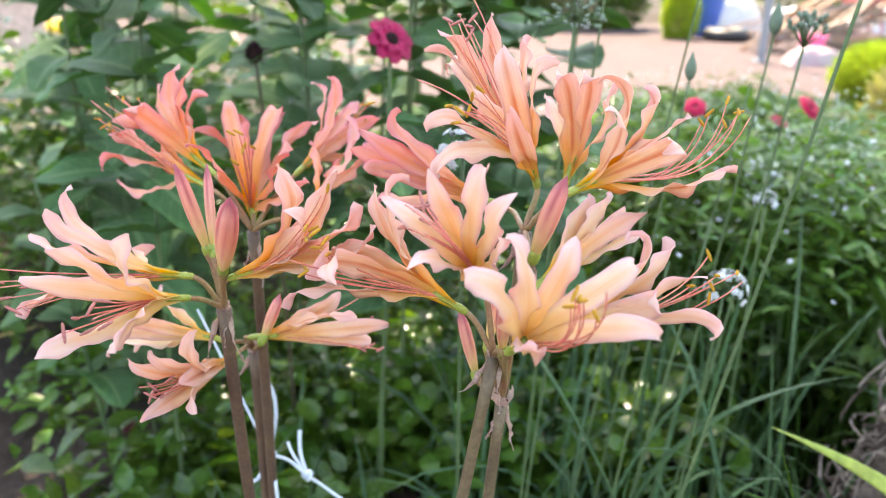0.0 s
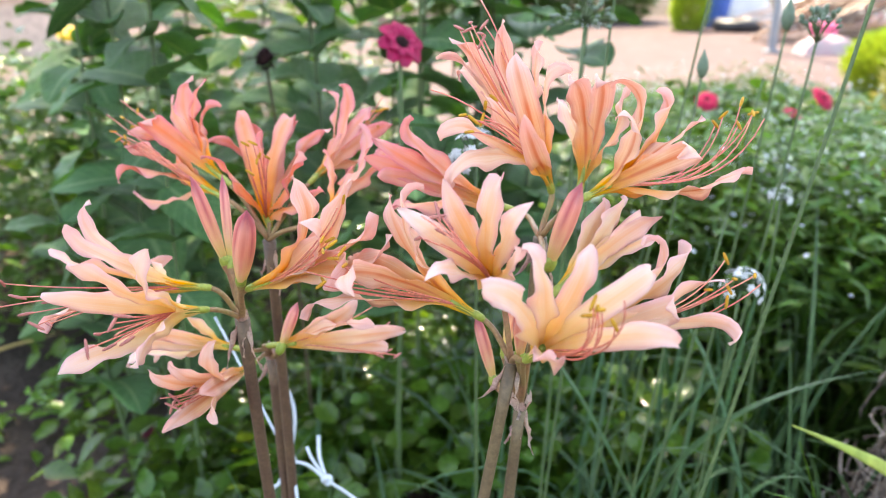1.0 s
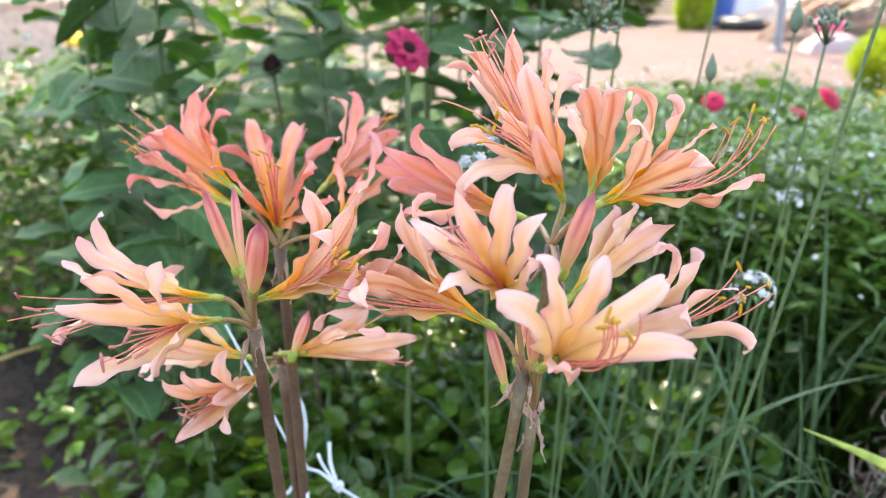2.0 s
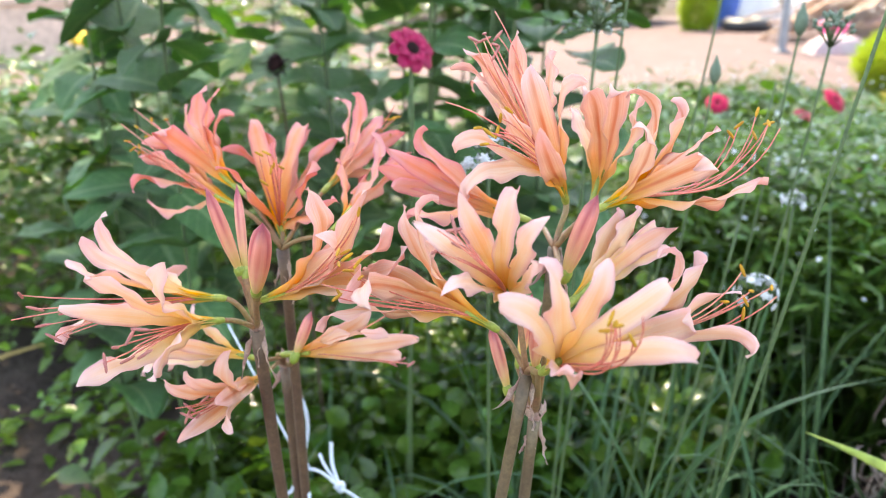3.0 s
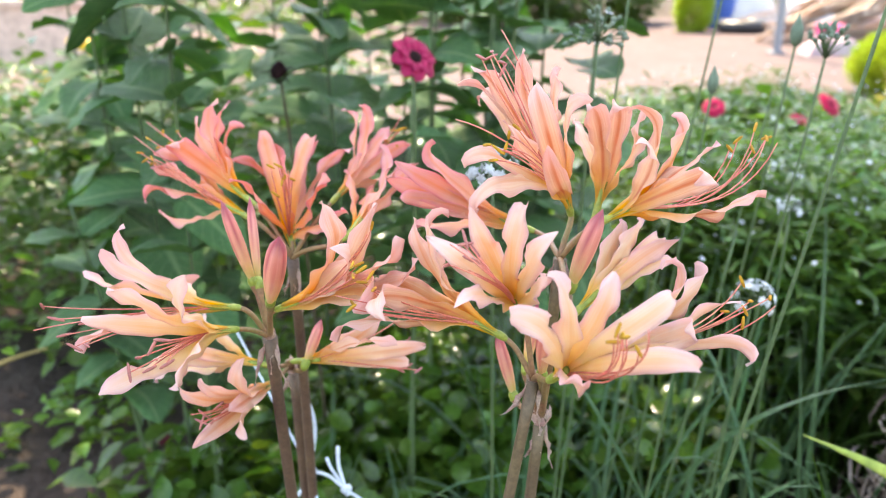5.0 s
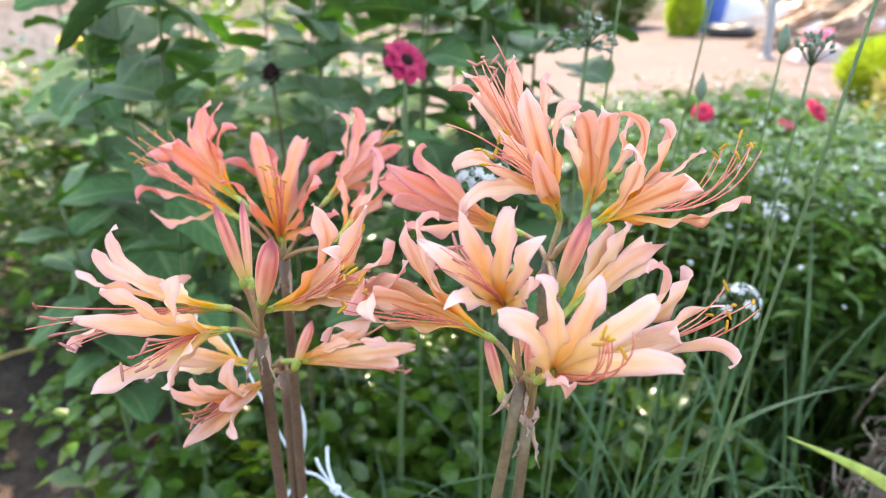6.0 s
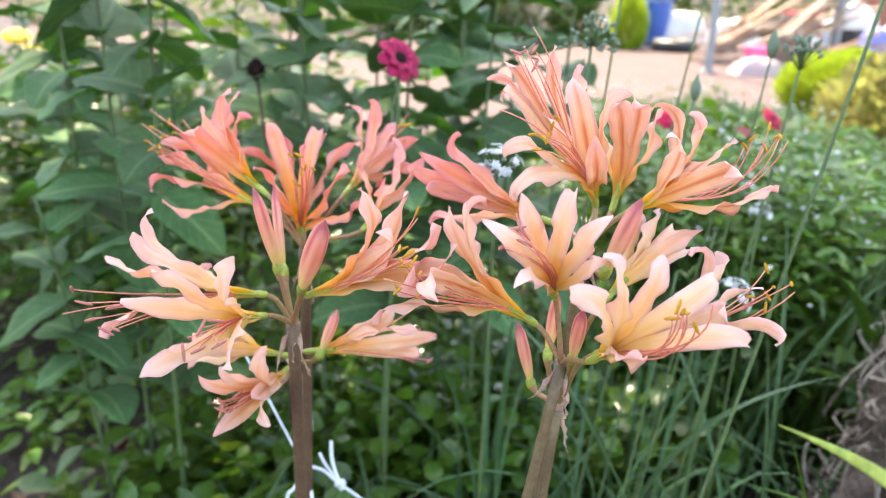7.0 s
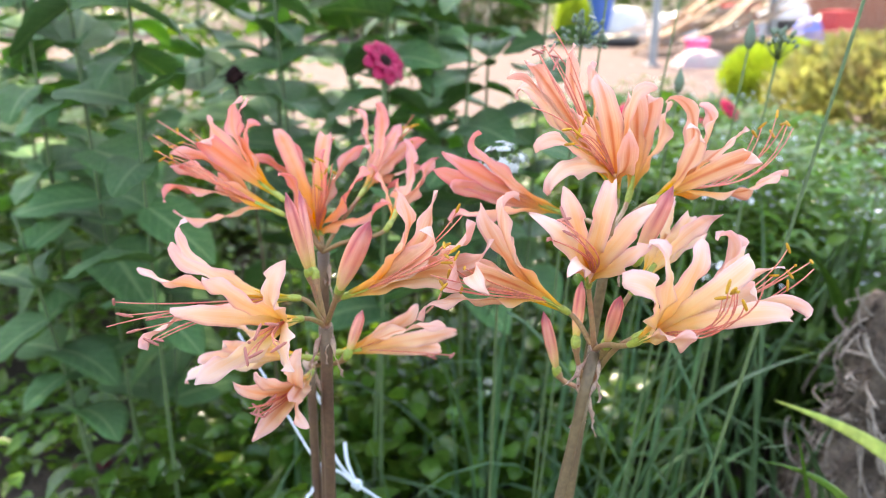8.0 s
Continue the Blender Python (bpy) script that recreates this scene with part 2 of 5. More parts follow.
WHITE_BLOOM = plain_material("white_bloom", (0.70, 0.72, 0.72), (0.58, 0.61, 0.63), 120, 0.55, 0.2, 0.3, 0.3, 0.001, 0.15)
SEED_DARK = plain_material("dried_seed_head", (0.012, 0.006, 0.006), (0.032, 0.014, 0.014), 90, 0.9, 0.6, 0.0, 0.1)
BUD_GREEN = plain_material("grey_green_bud", (0.13, 0.18, 0.13), (0.10, 0.14, 0.09), 120, 0.6, 0.3)
SOIL = plain_material("garden_soil", (0.032, 0.022, 0.017), (0.064, 0.045, 0.036), 7, 0.95, 1.0, 0, 0.2, 0.012)
PAVING = plain_material("sandy_drive", (0.112, 0.076, 0.074), (0.085, 0.058, 0.057), 1.4, 0.9, 0.5, 0, 0.2, 0.004)
BARK = plain_material("weathered_wood", (0.25, 0.19, 0.16), (0.060, 0.044, 0.037), 26, 0.9, 1.0, 0, 0.2, 0.01)
BARK_FIBRE = plain_material("pale_bark_fibre", (0.40, 0.33, 0.29), (0.20, 0.16, 0.14), 60, 0.9, 0.6, 0, 0.2)
PLANK = plain_material("rough_timber", (0.34, 0.20, 0.13), (0.22, 0.13, 0.09), 9, 0.8, 0.6)
WHITE_PAINT = plain_material("white_sheet", (0.62, 0.60, 0.62), (0.48, 0.47, 0.50), 5, 0.5, 0.2)
GREY_METAL = plain_material("grey_post", (0.22, 0.23, 0.26), (0.18, 0.19, 0.22), 9, 0.45, 0.2)
BLUE_PLASTIC = plain_material("blue_plastic", (0.02, 0.10, 0.42), (0.02, 0.08, 0.34), 9, 0.4, 0.1)
BLACK_PLASTIC = plain_material("black_rubber", (0.02, 0.02, 0.022), (0.035, 0.035, 0.04), 9, 0.5, 0.2)
RED_PLASTIC = plain_material("red_plastic", (0.50, 0.04, 0.05), (0.42, 0.03, 0.04), 9, 0.45, 0.1)
PINK_PLASTIC = plain_material("pink_plastic", (0.80, 0.12, 0.30), (0.72, 0.10, 0.26), 9, 0.4, 0.1)
BRICK_RED = plain_material("brick", (0.30, 0.10, 0.07), (0.24, 0.085, 0.06), 6, 0.9, 0.5)
PLASTER = plain_material("pinkish_plaster", (0.60, 0.44, 0.38), (0.54, 0.40, 0.34), 2, 0.9, 0.4)
STRAW = plain_material("dry_straw", (0.55, 0.40, 0.16), (0.40, 0.30, 0.12), 30, 0.6, 0.3)
DRY_BLADE = plain_material("yellowing_blade", (0.48, 0.50, 0.12), (0.30, 0.42, 0.09), 10, 0.5, 0.3, 0.3)


# ---- builders ----
def mesh(name, verts, faces, mat, smooth=True, uvs=None):
    me = bpy.data.meshes.new(name)
    me.from_pydata([tuple(v) for v in verts], [], faces)
    me.materials.append(mat)
    if uvs is not None:
        layer = me.uv_layers.new(name="uv")
        for loop in me.loops:
            layer.data[loop.index].uv = uvs[loop.vertex_index]
    if smooth:
        me.polygons.foreach_set("use_smooth", [True] * len(me.polygons))
    me.update()
    return me


def two_faced(me, inner):
    """Give the inner face of a sheet its own material."""
    me.materials.append(inner)
    for p in me.polygons:
        verts = p.vertices
        if min(verts) >= len(me.vertices) // 2:
            p.material_index = 1
    return me


def part(name, me, parent, label="", m=None):
    ob = new(name, me)
    ob.parent = parent
    if m is not None:
        ob.matrix_basis = m
    if label:
        ob["label"] = label
    return ob


def empty(name, at, label, category, group="", kind=""):
    ob = new(name)
    ob.location = at
    ob.empty_display_size = 0.02
    return tagged(ob, label, category, group, kind)


def frame_of(axis):
    """Two directions across an axis."""
    axis = Vector(axis).normalized()
    up = Vector((0, 0, 1)) if abs(axis.z) < 0.95 else Vector((0, 1, 0))
    e1 = up.cross(axis).normalized()
    return axis, e1, axis.cross(e1)


def tube_data(points, radii, sides=8, cap=True):
    """Verts and faces of a round rod along points."""
    verts, faces, n = [], [], len(points)
    side = None
    for i, p in enumerate(points):
        t = (points[min(i + 1, n - 1)] - points[max(i - 1, 0)]).normalized()
        if side is None:
            side = frame_of(t)[1]
        side = (side - t * side.dot(t)).normalized()
        other = t.cross(side)
        for k in range(sides):
            a = 2 * math.pi * k / sides
            verts.append(p + (side * math.cos(a) + other * math.sin(a)) * radii[i])
    for i in range(n - 1):
        for k in range(sides):
            a, b = i * sides + k, i * sides + (k + 1) % sides
            faces.append((a, b, b + sides, a + sides))
    if cap:
        faces.append(tuple(range(sides))[::-1])
        faces.append(tuple((n - 1) * sides + k for k in range(sides)))
    return verts, faces


def bez(a, b, c, d, n=10):
    out = []
    for i in range(n + 1):
        t = i / n
        out.append(a * (1 - t) ** 3 + b * 3 * t * (1 - t) ** 2 + c * 3 * t * t * (1 - t) + d * t ** 3)
    return out


def join(*some):
    verts, faces = [], []
    for v, f in some:
        o = len(verts)
        verts += v
        faces += [tuple(i + o for i in q) for q in f]
    return verts, faces


def sheet_data(line, sides_v, widths, cup, thick, across=4, ruffle=0.0, phase=0.0):
    """A closed thin blade along a line: across each station it is sides_v wide and cupped; returns verts, faces, uvs."""
    n, verts, uvs, faces = len(line), [], [], []
    m = across + 1
    for layer in (0.5, -0.5):
        for i, p in enumerate(line):
            t = (line[min(i + 1, n - 1)] - line[max(i - 1, 0)]).normalized()
            side = (sides_v[i] - t * sides_v[i].dot(t)).normalized()
            normal = side.cross(t)
            s = i / (n - 1)
            for k in range(m):
                u = 2 * k / across - 1
                wave = ruffle * abs(u) ** 1.5 * (math.sin(phase + 14 * s + (1.7 if u > 0 else 0)) + 0.5 * math.sin(phase * 2.3 + 31 * s - (0.9 if u > 0 else 0))) * min(1, s * 2)
                lift = cup * (1.1 - 1.9 * s ** 3) * widths[i] * (u * u) * 0.5 + wave + layer * thick * (1 - 0.8 * abs(u))
                verts.append(p + side * (u * widths[i] * 0.5) + normal * lift)
                uvs.append((k / across, s))
    o = n * m
    for i in range(n - 1):
        for k in range(across):
            a = i * m + k
            faces.append((a, a + 1, a + m + 1, a + m))
            faces.append((o + a, o + a + m, o + a + m + 1, o + a + 1))
        for k in (0, across):
            a = i * m + k
            faces.append((a, a + m, o + a + m, o + a) if k == 0 else (a, o + a, o + a + m, a + m))
    return verts, faces, uvs


def arc_line(axis, azimuth, opening, curl, length, n=14, tip=0.0, hook=0.0):
    """A line that leaves along the axis, opens by one angle in its first third, curls by another towards its end and rolls back at its tip."""
    axis, e1, e2 = frame_of(axis)
    a = radians(azimuth)
    d = e1 * math.cos(a) + e2 * math.sin(a)
    x = r = 0.0
    pts, fine = [Vector((0, 0, 0))], 3
    for i in range(n * fine):
        s = (i + 0.5) / (n * fine)
        th = radians(opening) * min(1, s / 0.35) + radians(curl) * s ** 3 + tip * max(0.0, (s - 0.70) / 0.30) ** 2 + hook * max(0.0, (s - 0.82) / 0.18) ** 1.5
        x += math.cos(th) * length / (n * fine)
        r += math.sin(th) * length / (n * fine)
        if i % fine == fine - 1:
            pts.append(axis * x + d * r)
    return pts, axis.cross(d)


def aim(az, el):
    a, e = radians(az), radians(el)
    return Vector((math.cos(e) * math.cos(a), math.cos(e) * math.sin(a), math.sin(e)))


# ---- spider lilies ----
rnd = random.Random(7)


def petal_width(s, full):
    """A strap that widens slowly to two thirds of its length and ends in a blunt point."""
    w = 0.26 + 0.38 * min(1, s / 0.28)
    if s > 0.28:
        w = 0.64 + 0.36 * math.sin(min(1, (s - 0.28) / 0.36) * math.pi / 2)
    if s > 0.72:
        w *= max(0.04, (1 - ((s - 0.72) / 0.28) ** 2.1)) ** 0.78
    return full * w


def flower(plant, base, az, el, petals, stamens=None, hub=None, colours=PEACH, ripe=True):
    """One trumpet flower: its stalk and tube, its petals (azimuth, opening, curl, length, width, roll, tip) and its stamens."""
    base, axis = Vector(base), aim(az, el)
    hub = Vector(hub)
    reach = (base - hub).length
    line = bez(hub, hub + (base - hub) * 0.4 + Vector((0, 0, 0.1 * reach)), base - axis * min(0.02, reach * 0.4), base, 9)
    tube = [base + axis * 0.004, base + axis * 0.009, base + axis * 0.015]
    n = len(line)
    v, f = tube_data(line[:-1], [0.00150 - 0.0002 * (i / n) for i in range(n - 1)], 9)
    stalk = part("flower", mesh("flower_stalk", [p - plant.location for p in v], f, PEDICEL_PINK), plant)
    m = Matrix.Translation(base - plant.location)
    v, f = tube_data([line[-3].lerp(line[-2], 0.6), line[-2], line[-1]] + tube, [0.0012, 0.0018, 0.0021, 0.0015, 0.0018, 0.0017], 9)
    part("ovary", mesh("ovary", [p - base for p in v], f, PEDICEL), stalk, "green swelling under the petals", m)
    for azim, opening, curl, length, wide, roll, tip in petals:
        n = 26
        pts, side = arc_line(axis, azim, opening, curl, length, n, tip, rnd.uniform(0.0, 0.25))
        full = wide * rnd.uniform(0.94, 1.06)
        twist = rnd.uniform(-0.3, 0.3)
        sides = []
        for i, p in enumerate(pts):
            t = (pts[min(i + 1, n)] - pts[max(i - 1, 0)]).normalized()
            sides.append(Matrix.Rotation(twist * (i / n) ** 2 + radians(roll) * min(1, max(0, i / n - 0.12) / 0.4), 3, t) @ side)
        widths = [petal_width(i / n, full) for i in range(n + 1)]
        v, f, uv = sheet_data(pts, sides, widths, rnd.uniform(0.3, 0.55), 0.0006, 6, rnd.uniform(0.0013, 0.0030), rnd.uniform(0, 6))
        part("petal", two_faced(mesh("petal", v, f, colours[0], uvs=uv), colours[1]), stalk, "", m)
    if stamens:
        azim, opening, curl, length, rise = stamens
        for k in range(7):
            style = k == 6
            pts, _ = arc_line(axis, azim + rnd.uniform(-26, 26), opening + rnd.uniform(-6, 7), curl + rnd.uniform(-20, 18), length * (1.10 if style else rnd.uniform(0.82, 1.06)), 14)
            up = rise * rnd.uniform(0.6, 1.3)
            pts = [p + Vector((0, 0, up * (i / 14) ** 3.5)) - axis * (0.3 * up * (i / 14) ** 4) for i, p in enumerate(pts)]
            v, f = tube_data(pts, [0.00054 - 0.00024 * i / 14 for i in range(15)], 5)
            part("style" if style else "filament", mesh("filament", v, f, FILAMENT), stalk, "", m)
            if not style:
                end, way = pts[-1], (pts[-1] - pts[-2]).normalized()
                cross = (aim(rnd.uniform(0, 360), rnd.uniform(-40, 60)) + way * 0.3).normalized()
                long = 0.0031 if ripe else 0.0042
                v, f = tube_data([end + cross * long * q for q in (-1, -0.8, 0, 0.8, 1)], [0.0002, 0.0006, 0.0008, 0.0006, 0.0002], 6)
                part("anther", mesh("anther", v, f, ANTHER_YELLOW if ripe else ANTHER_PINK), stalk, "", m)
    return stalk


def lily_bud(plant, hub, base, tip, fat=0.0055):
    """A closed bud of three visible petals on its stalk."""
    hub, base, tip = Vector(hub), Vector(base), Vector(tip)
    axis, e1, e2 = frame_of(tip - base)
    long = (tip - base).length
    line = bez(hub, hub.lerp(base, 0.4), base - axis * 0.012, base, 7)
    v, f = tube_data(line, [0.0015] * 6 + [0.0026, 0.0024], 8)
    stalk = part("bud", mesh("bud_stalk", [p - plant.location for p in v], f, PEDICEL_PINK), plant)
    v, f = tube_data([base - axis * 0.006, base - axis * 0.004, base - axis * 0.0005, base + axis * 0.003], [0.0014, 0.0027, 0.0029, fat * 0.42], 9)
    part("ovary", mesh("ovary", [p - plant.location for p in v], f, PEDICEL), stalk, "small green swelling")
    for k in range(3):
        verts, faces, uvs = [], [], []
        n, m = 12, 6
        for i in range(n + 1):
            s = i / n
            r = fat * (0.34 + 0.66 * math.sin(math.pi * min(1, s * 0.86 + 0.06)) ** 0.9) * (1 if s < 0.8 else max(0.06, 1 - ((s - 0.8) / 0.2) ** 1.6))
            for j in range(m + 1):
                u = j / m
                a = 2 * math.pi * (k + (u - 0.5) * 1.04) / 3 + 0.25 * s
                ridge = 1 - 0.20 * abs(2 * u - 1) ** 2 + 0.03 * (k % 2)
                verts.append(axis * (s * long) + (e1 * math.cos(a) + e2 * math.sin(a)) * r * ridge)
                uvs.append((u, s))
        for i in range(n):
            for j in range(m):
                a = i * (m + 1) + j
                faces.append((a, a + 1, a + m + 2, a + m + 1))
        part("bud_petal", mesh("bud_petal", verts, faces, PETAL_BUD, uvs=uvs), stalk, "", Matrix.Translation(base - plant.location))
    return stalk


def bract(plant, at, az, el, curl, length=0.035, width=0.0046):
    pts, side = arc_line(aim(az, el), 90, 5, curl, length, 10)
    ws = [width * max(0.06, (1 - (i / 10) ** 1.6)) for i in range(11)]
    v, f, uv = sheet_data(pts, [Matrix.Rotation(2.4 * i / 10, 3, aim(az, el)) @ side for i in range(11)], ws, 0.7, 0.0004, 3, 0.0012, az)
    part("bract", mesh("bract", v, f, BRACT, uvs=uv), plant, "withered papery bract", Matrix.Translation(Vector(at) - plant.location))


def spathe(plant, at, radius, tall):
    """The ragged papery cup that once wrapped the umbel."""
    n, m, verts, faces = 5, 18, [], []
    for i in range(n + 1):
        s = i / n
        for k in range(m):
            a = 2 * math.pi * k / m
            torn = 1 + 0.35 * s * math.sin(3 * a + tall * 900) + 0.2 * s * math.sin(7 * a)
            r = radius * (0.45 + 0.55 * s ** 0.6) * (1 + 0.10 * math.sin(5 * a + 3 * s))
            verts.append((r * math.cos(a), r * math.sin(a), tall * (s * torn - 0.35)))
    for i in range(n):
        for k in range(m):
            a, b = i * m + k, i * m + (k + 1) % m
            faces.append((a, b, b + m, a + m))
    part("spathe", mesh("spathe", verts, faces, BRACT), plant, "withered papery cup under the flowers", Matrix.Translation(Vector(at) - plant.location))


def scape(name, foot, hub, bend, label, stem_mat=STEM_BROWN, radius=0.0036):
    """A leafless flower stem from the ground to its umbel."""
    foot, hub = Vector(foot), Vector(hub)
    plant = empty(name, foot, label, "flower", "spider lilies in bloom")
    a, b = foot.lerp(hub, 0.35) + Vector(bend), foot.lerp(hub, 0.7) + Vector(bend)
    line = bez(foot - Vector((0, 0, 0.01)), a, b, hub, 16)
    v, f = tube_data(line, [radius * (1.1 - 0.15 * i / 16) for i in range(16)] + [radius * 1.15], 12)
    part("stem", mesh("stem", [p - foot for p in v], f, stem_mat), plant)
    return plant


lily = scape("spider_lily", (-0.142, 0.462, 0.0), (-0.1166, 0.3445, 0.5201), (0, -0.004, 0), "spider lily with peach flowers and dark brown stem")
flower(lily, (-0.1283, 0.3226, 0.5352), -113.7, 19.4, [(115, 16, 32, 0.075, 0.0122, 0, -0.47), (170, 23, -2, 0.075, 0.0112, 0, 0.41), (252, 33, -41, 0.075, 0.0113, 0, 0.69), (54, 24, 51, 0.079, 0.0111, 0, 0.41), (345, 31, 23, 0.087, 0.0124, 0, -0.16)], (351, 18, 9, 0.086, 0.004), (-0.1166, 0.3445, 0.5201), PALE, False)
flower(lily, (-0.1322, 0.3368, 0.5413), -173.0, 2.9, [(93, 27, 51, 0.082, 0.0095, 0, 1.28), (66, 31, 25, 0.076, 0.0097, 0, 0.70), (123, 9, 18, 0.083, 0.0108, 0, 0.07), (319, 11, 25, 0.084, 0.0115, 0, 0.76), (189, 54, 72, 0.087, 0.0111, 0, -0.31)], (9, 22, 20, 0.088, 0.004), (-0.1166, 0.3445, 0.5201), PALE, False)
flower(lily, (-0.1006, 0.3250, 0.5475), -12.7, 21.3, [(88, 25, 114, 0.073, 0.0161, 0, -0.57), (45, 21, 117, 0.078, 0.0143, 0, -1.30), (135, 18, 63, 0.080, 0.0148, 0, 1.08), (64, 0, 54, 0.078, 0.0154, 0, -0.22), (5, 1, -129, 0.086, 0.0149, 0, -0.63), (281, 6, -11, 0.084, 0.0149, 0, -1.37)], (141, 24, 10, 0.081, 0.004), (-0.1166, 0.3445, 0.5201), PEACH, True)
lily_bud(lily, (-0.1166, 0.3445, 0.5201), (-0.125, 0.3499, 0.5522), (-0.1327, 0.3392, 0.5996), 0.0038)
lily_bud(lily, (-0.1166, 0.3445, 0.5201), (-0.1222, 0.3519, 0.5506), (-0.1306, 0.3741, 0.5917), 0.0028)
lily_bud(lily, (-0.1166, 0.3445, 0.5201), (-0.1052, 0.3205, 0.5534), (-0.0875, 0.2904, 0.5979), 0.0054)
bract(lily, (-0.1166, 0.3445, 0.5201), 204, -67, -28, 0.03)
bract(lily, (-0.1166, 0.3445, 0.5201), 323, -73, 45, 0.036)
bract(lily, (-0.1166, 0.3445, 0.5201), 252, -84, -22, 0.022)
spathe(lily, (-0.1166, 0.3445, 0.5201), 0.0036, 0.004)
lily = scape("spider_lily", (-0.15, 0.478, 0.0), (-0.1419, 0.4534, 0.4378), (0, 0, 0), "shorter spider lily with small peach flowers")
flower(lily, (-0.1334, 0.3902, 0.4661), -98.2, 9.7, [(151, 8, 80, 0.078, 0.0106, 0, 0.23), (124, 11, 38, 0.072, 0.0107, 0, 0.99), (74, 12, 82, 0.081, 0.0102, 0, 1.04), (341, 2, 53, 0.076, 0.0108, 0, -0.12), (227, 14, 3, 0.076, 0.0108, 0, 0.60), (46, 14, -18, 0.070, 0.0102, 0, 0.35)], (196, 10, 19, 0.066, 0.004), (-0.1419, 0.4534, 0.4378), PEACH, False)
flower(lily, (-0.1137, 0.3837, 0.4843), -19.8, 16.9, [(340, 34, 38, 0.084, 0.0103, 0, 0.62), (329, 39, 47, 0.078, 0.0101, 0, 0.75), (32, 22, 32, 0.060, 0.0105, 0, 0.38), (94, 17, -46, 0.075, 0.0103, 0, 0.30)], (343, 41, 54, 0.079, 0.004), (-0.1419, 0.4534, 0.4378), PEACH, False)
flower(lily, (-0.1325, 0.3765, 0.485), 173.1, 6.1, [(267, 20, -5, 0.086, 0.0085, 0, 1.0), (163, 27, 12, 0.070, 0.0085, 0, 1.0), (31, 26, 61, 0.063, 0.0085, 0, 1.0), (11, 24, 35, 0.071, 0.0085, 0, 1.0), (253, 22, 3, 0.072, 0.0085, 0, 1.0)], None, (-0.1419, 0.4534, 0.4378), PALE, True)
lily_bud(lily, (-0.1419, 0.4534, 0.4378), (-0.1071, 0.3757, 0.4888), (-0.0982, 0.3841, 0.5126), 0.0036)
bract(lily, (-0.1419, 0.4534, 0.4378), 179, -68, 40, 0.03)
bract(lily, (-0.1419, 0.4534, 0.4378), 359, -75, 51, 0.036)
bract(lily, (-0.1419, 0.4534, 0.4378), 248, -83, -10, 0.022)
spathe(lily, (-0.1419, 0.4534, 0.4378), 0.0055, 0.009)
lily = scape("spider_lily", (-0.16, 0.5, 0.0), (-0.1241, 0.4203, 0.5375), (0.002, 0.006, 0), "spider lily with salmon orange flowers")
flower(lily, (-0.1293, 0.4383, 0.5380), -85.7, 63.0, [(238, 22, -11, 0.092, 0.0102, 0, 0.93), (14, 10, -18, 0.078, 0.0122, 0, 0.52), (109, 68, 42, 0.105, 0.0119, 0, 0.19), (84, 63, 77, 0.104, 0.0109, 0, 0.19), (347, 39, -52, 0.079, 0.0117, 0, 1.12), (329, 60, -43, 0.082, 0.0118, 0, 0.37)], (297, 17, -10, 0.073, 0.004), (-0.1241, 0.4203, 0.5375), SALMON, True)
flower(lily, (-0.1524, 0.4279, 0.5747), 155.4, 29.6, [(181, 18, 21, 0.093, 0.0114, 0, 0.32), (139, 23, 62, 0.080, 0.0109, 0, 0.26), (109, 21, 61, 0.076, 0.0127, 0, 0.77), (34, 15, 108, 0.070, 0.0127, 0, 1.36), (162, 29, 48, 0.076, 0.0122, 0, 1.24)], (241, 14, 16, 0.096, 0.004), (-0.1241, 0.4203, 0.5375), SALMON, True)
flower(lily, (-0.1521, 0.4209, 0.5656), 158.9, 17.9, [(145, 1, 17, 0.080, 0.0117, 0, -1.09), (289, 8, 17, 0.086, 0.0112, 0, 1.40), (258, 49, -64, 0.088, 0.0107, 0, 0.06), (142, 24, -58, 0.088, 0.0105, 0, 0.08), (198, 20, 47, 0.077, 0.0121, 0, 0.87)], (77, 7, -22, 0.085, 0.004), (-0.1241, 0.4203, 0.5375), SALMON, True)
flower(lily, (-0.0979, 0.4407, 0.5725), 71.0, 16.8, [(24, 24, 5, 0.102, 0.0096, 0, 0.95), (76, 16, 46, 0.082, 0.0100, 0, 1.32), (107, 15, -14, 0.074, 0.0099, 0, 0.35), (162, 12, 40, 0.073, 0.0110, 0, 1.11), (228, 26, -12, 0.076, 0.0104, 0, 0.73)], (331, 7, -76, 0.076, 0.004), (-0.1241, 0.4203, 0.5375), SALMON, True)
flower(lily, (-0.1259, 0.4291, 0.5474), 101.8, 33.6, [(39, 12, 9, 0.088, 0.0083, 5, 1.0), (140, 10, 17, 0.081, 0.0083, 0, 1.0), (9, 19, 55, 0.088, 0.0083, 5, 1.0), (153, 29, 39, 0.082, 0.0083, 0, 1.0)], None, (-0.1241, 0.4203, 0.5375), SALMON, True)
flower(lily, (-0.0805, 0.3943, 0.5637), 70.7, 20.3, [(61, 0, 47, 0.078, 0.0085, 9, 1.0), (11, 33, -7, 0.063, 0.0085, -29, 1.0), (187, 12, -38, 0.080, 0.0085, -11, 1.0), (326, 16, 31, 0.071, 0.0085, 0, 1.0)], None, (-0.1241, 0.4203, 0.5375), SALMON, True)
bract(lily, (-0.1241, 0.4203, 0.5375), 180, -72, 22, 0.03)
bract(lily, (-0.1241, 0.4203, 0.5375), 328, -80, -28, 0.036)
bract(lily, (-0.1241, 0.4203, 0.5375), 251, -88, -16, 0.022)
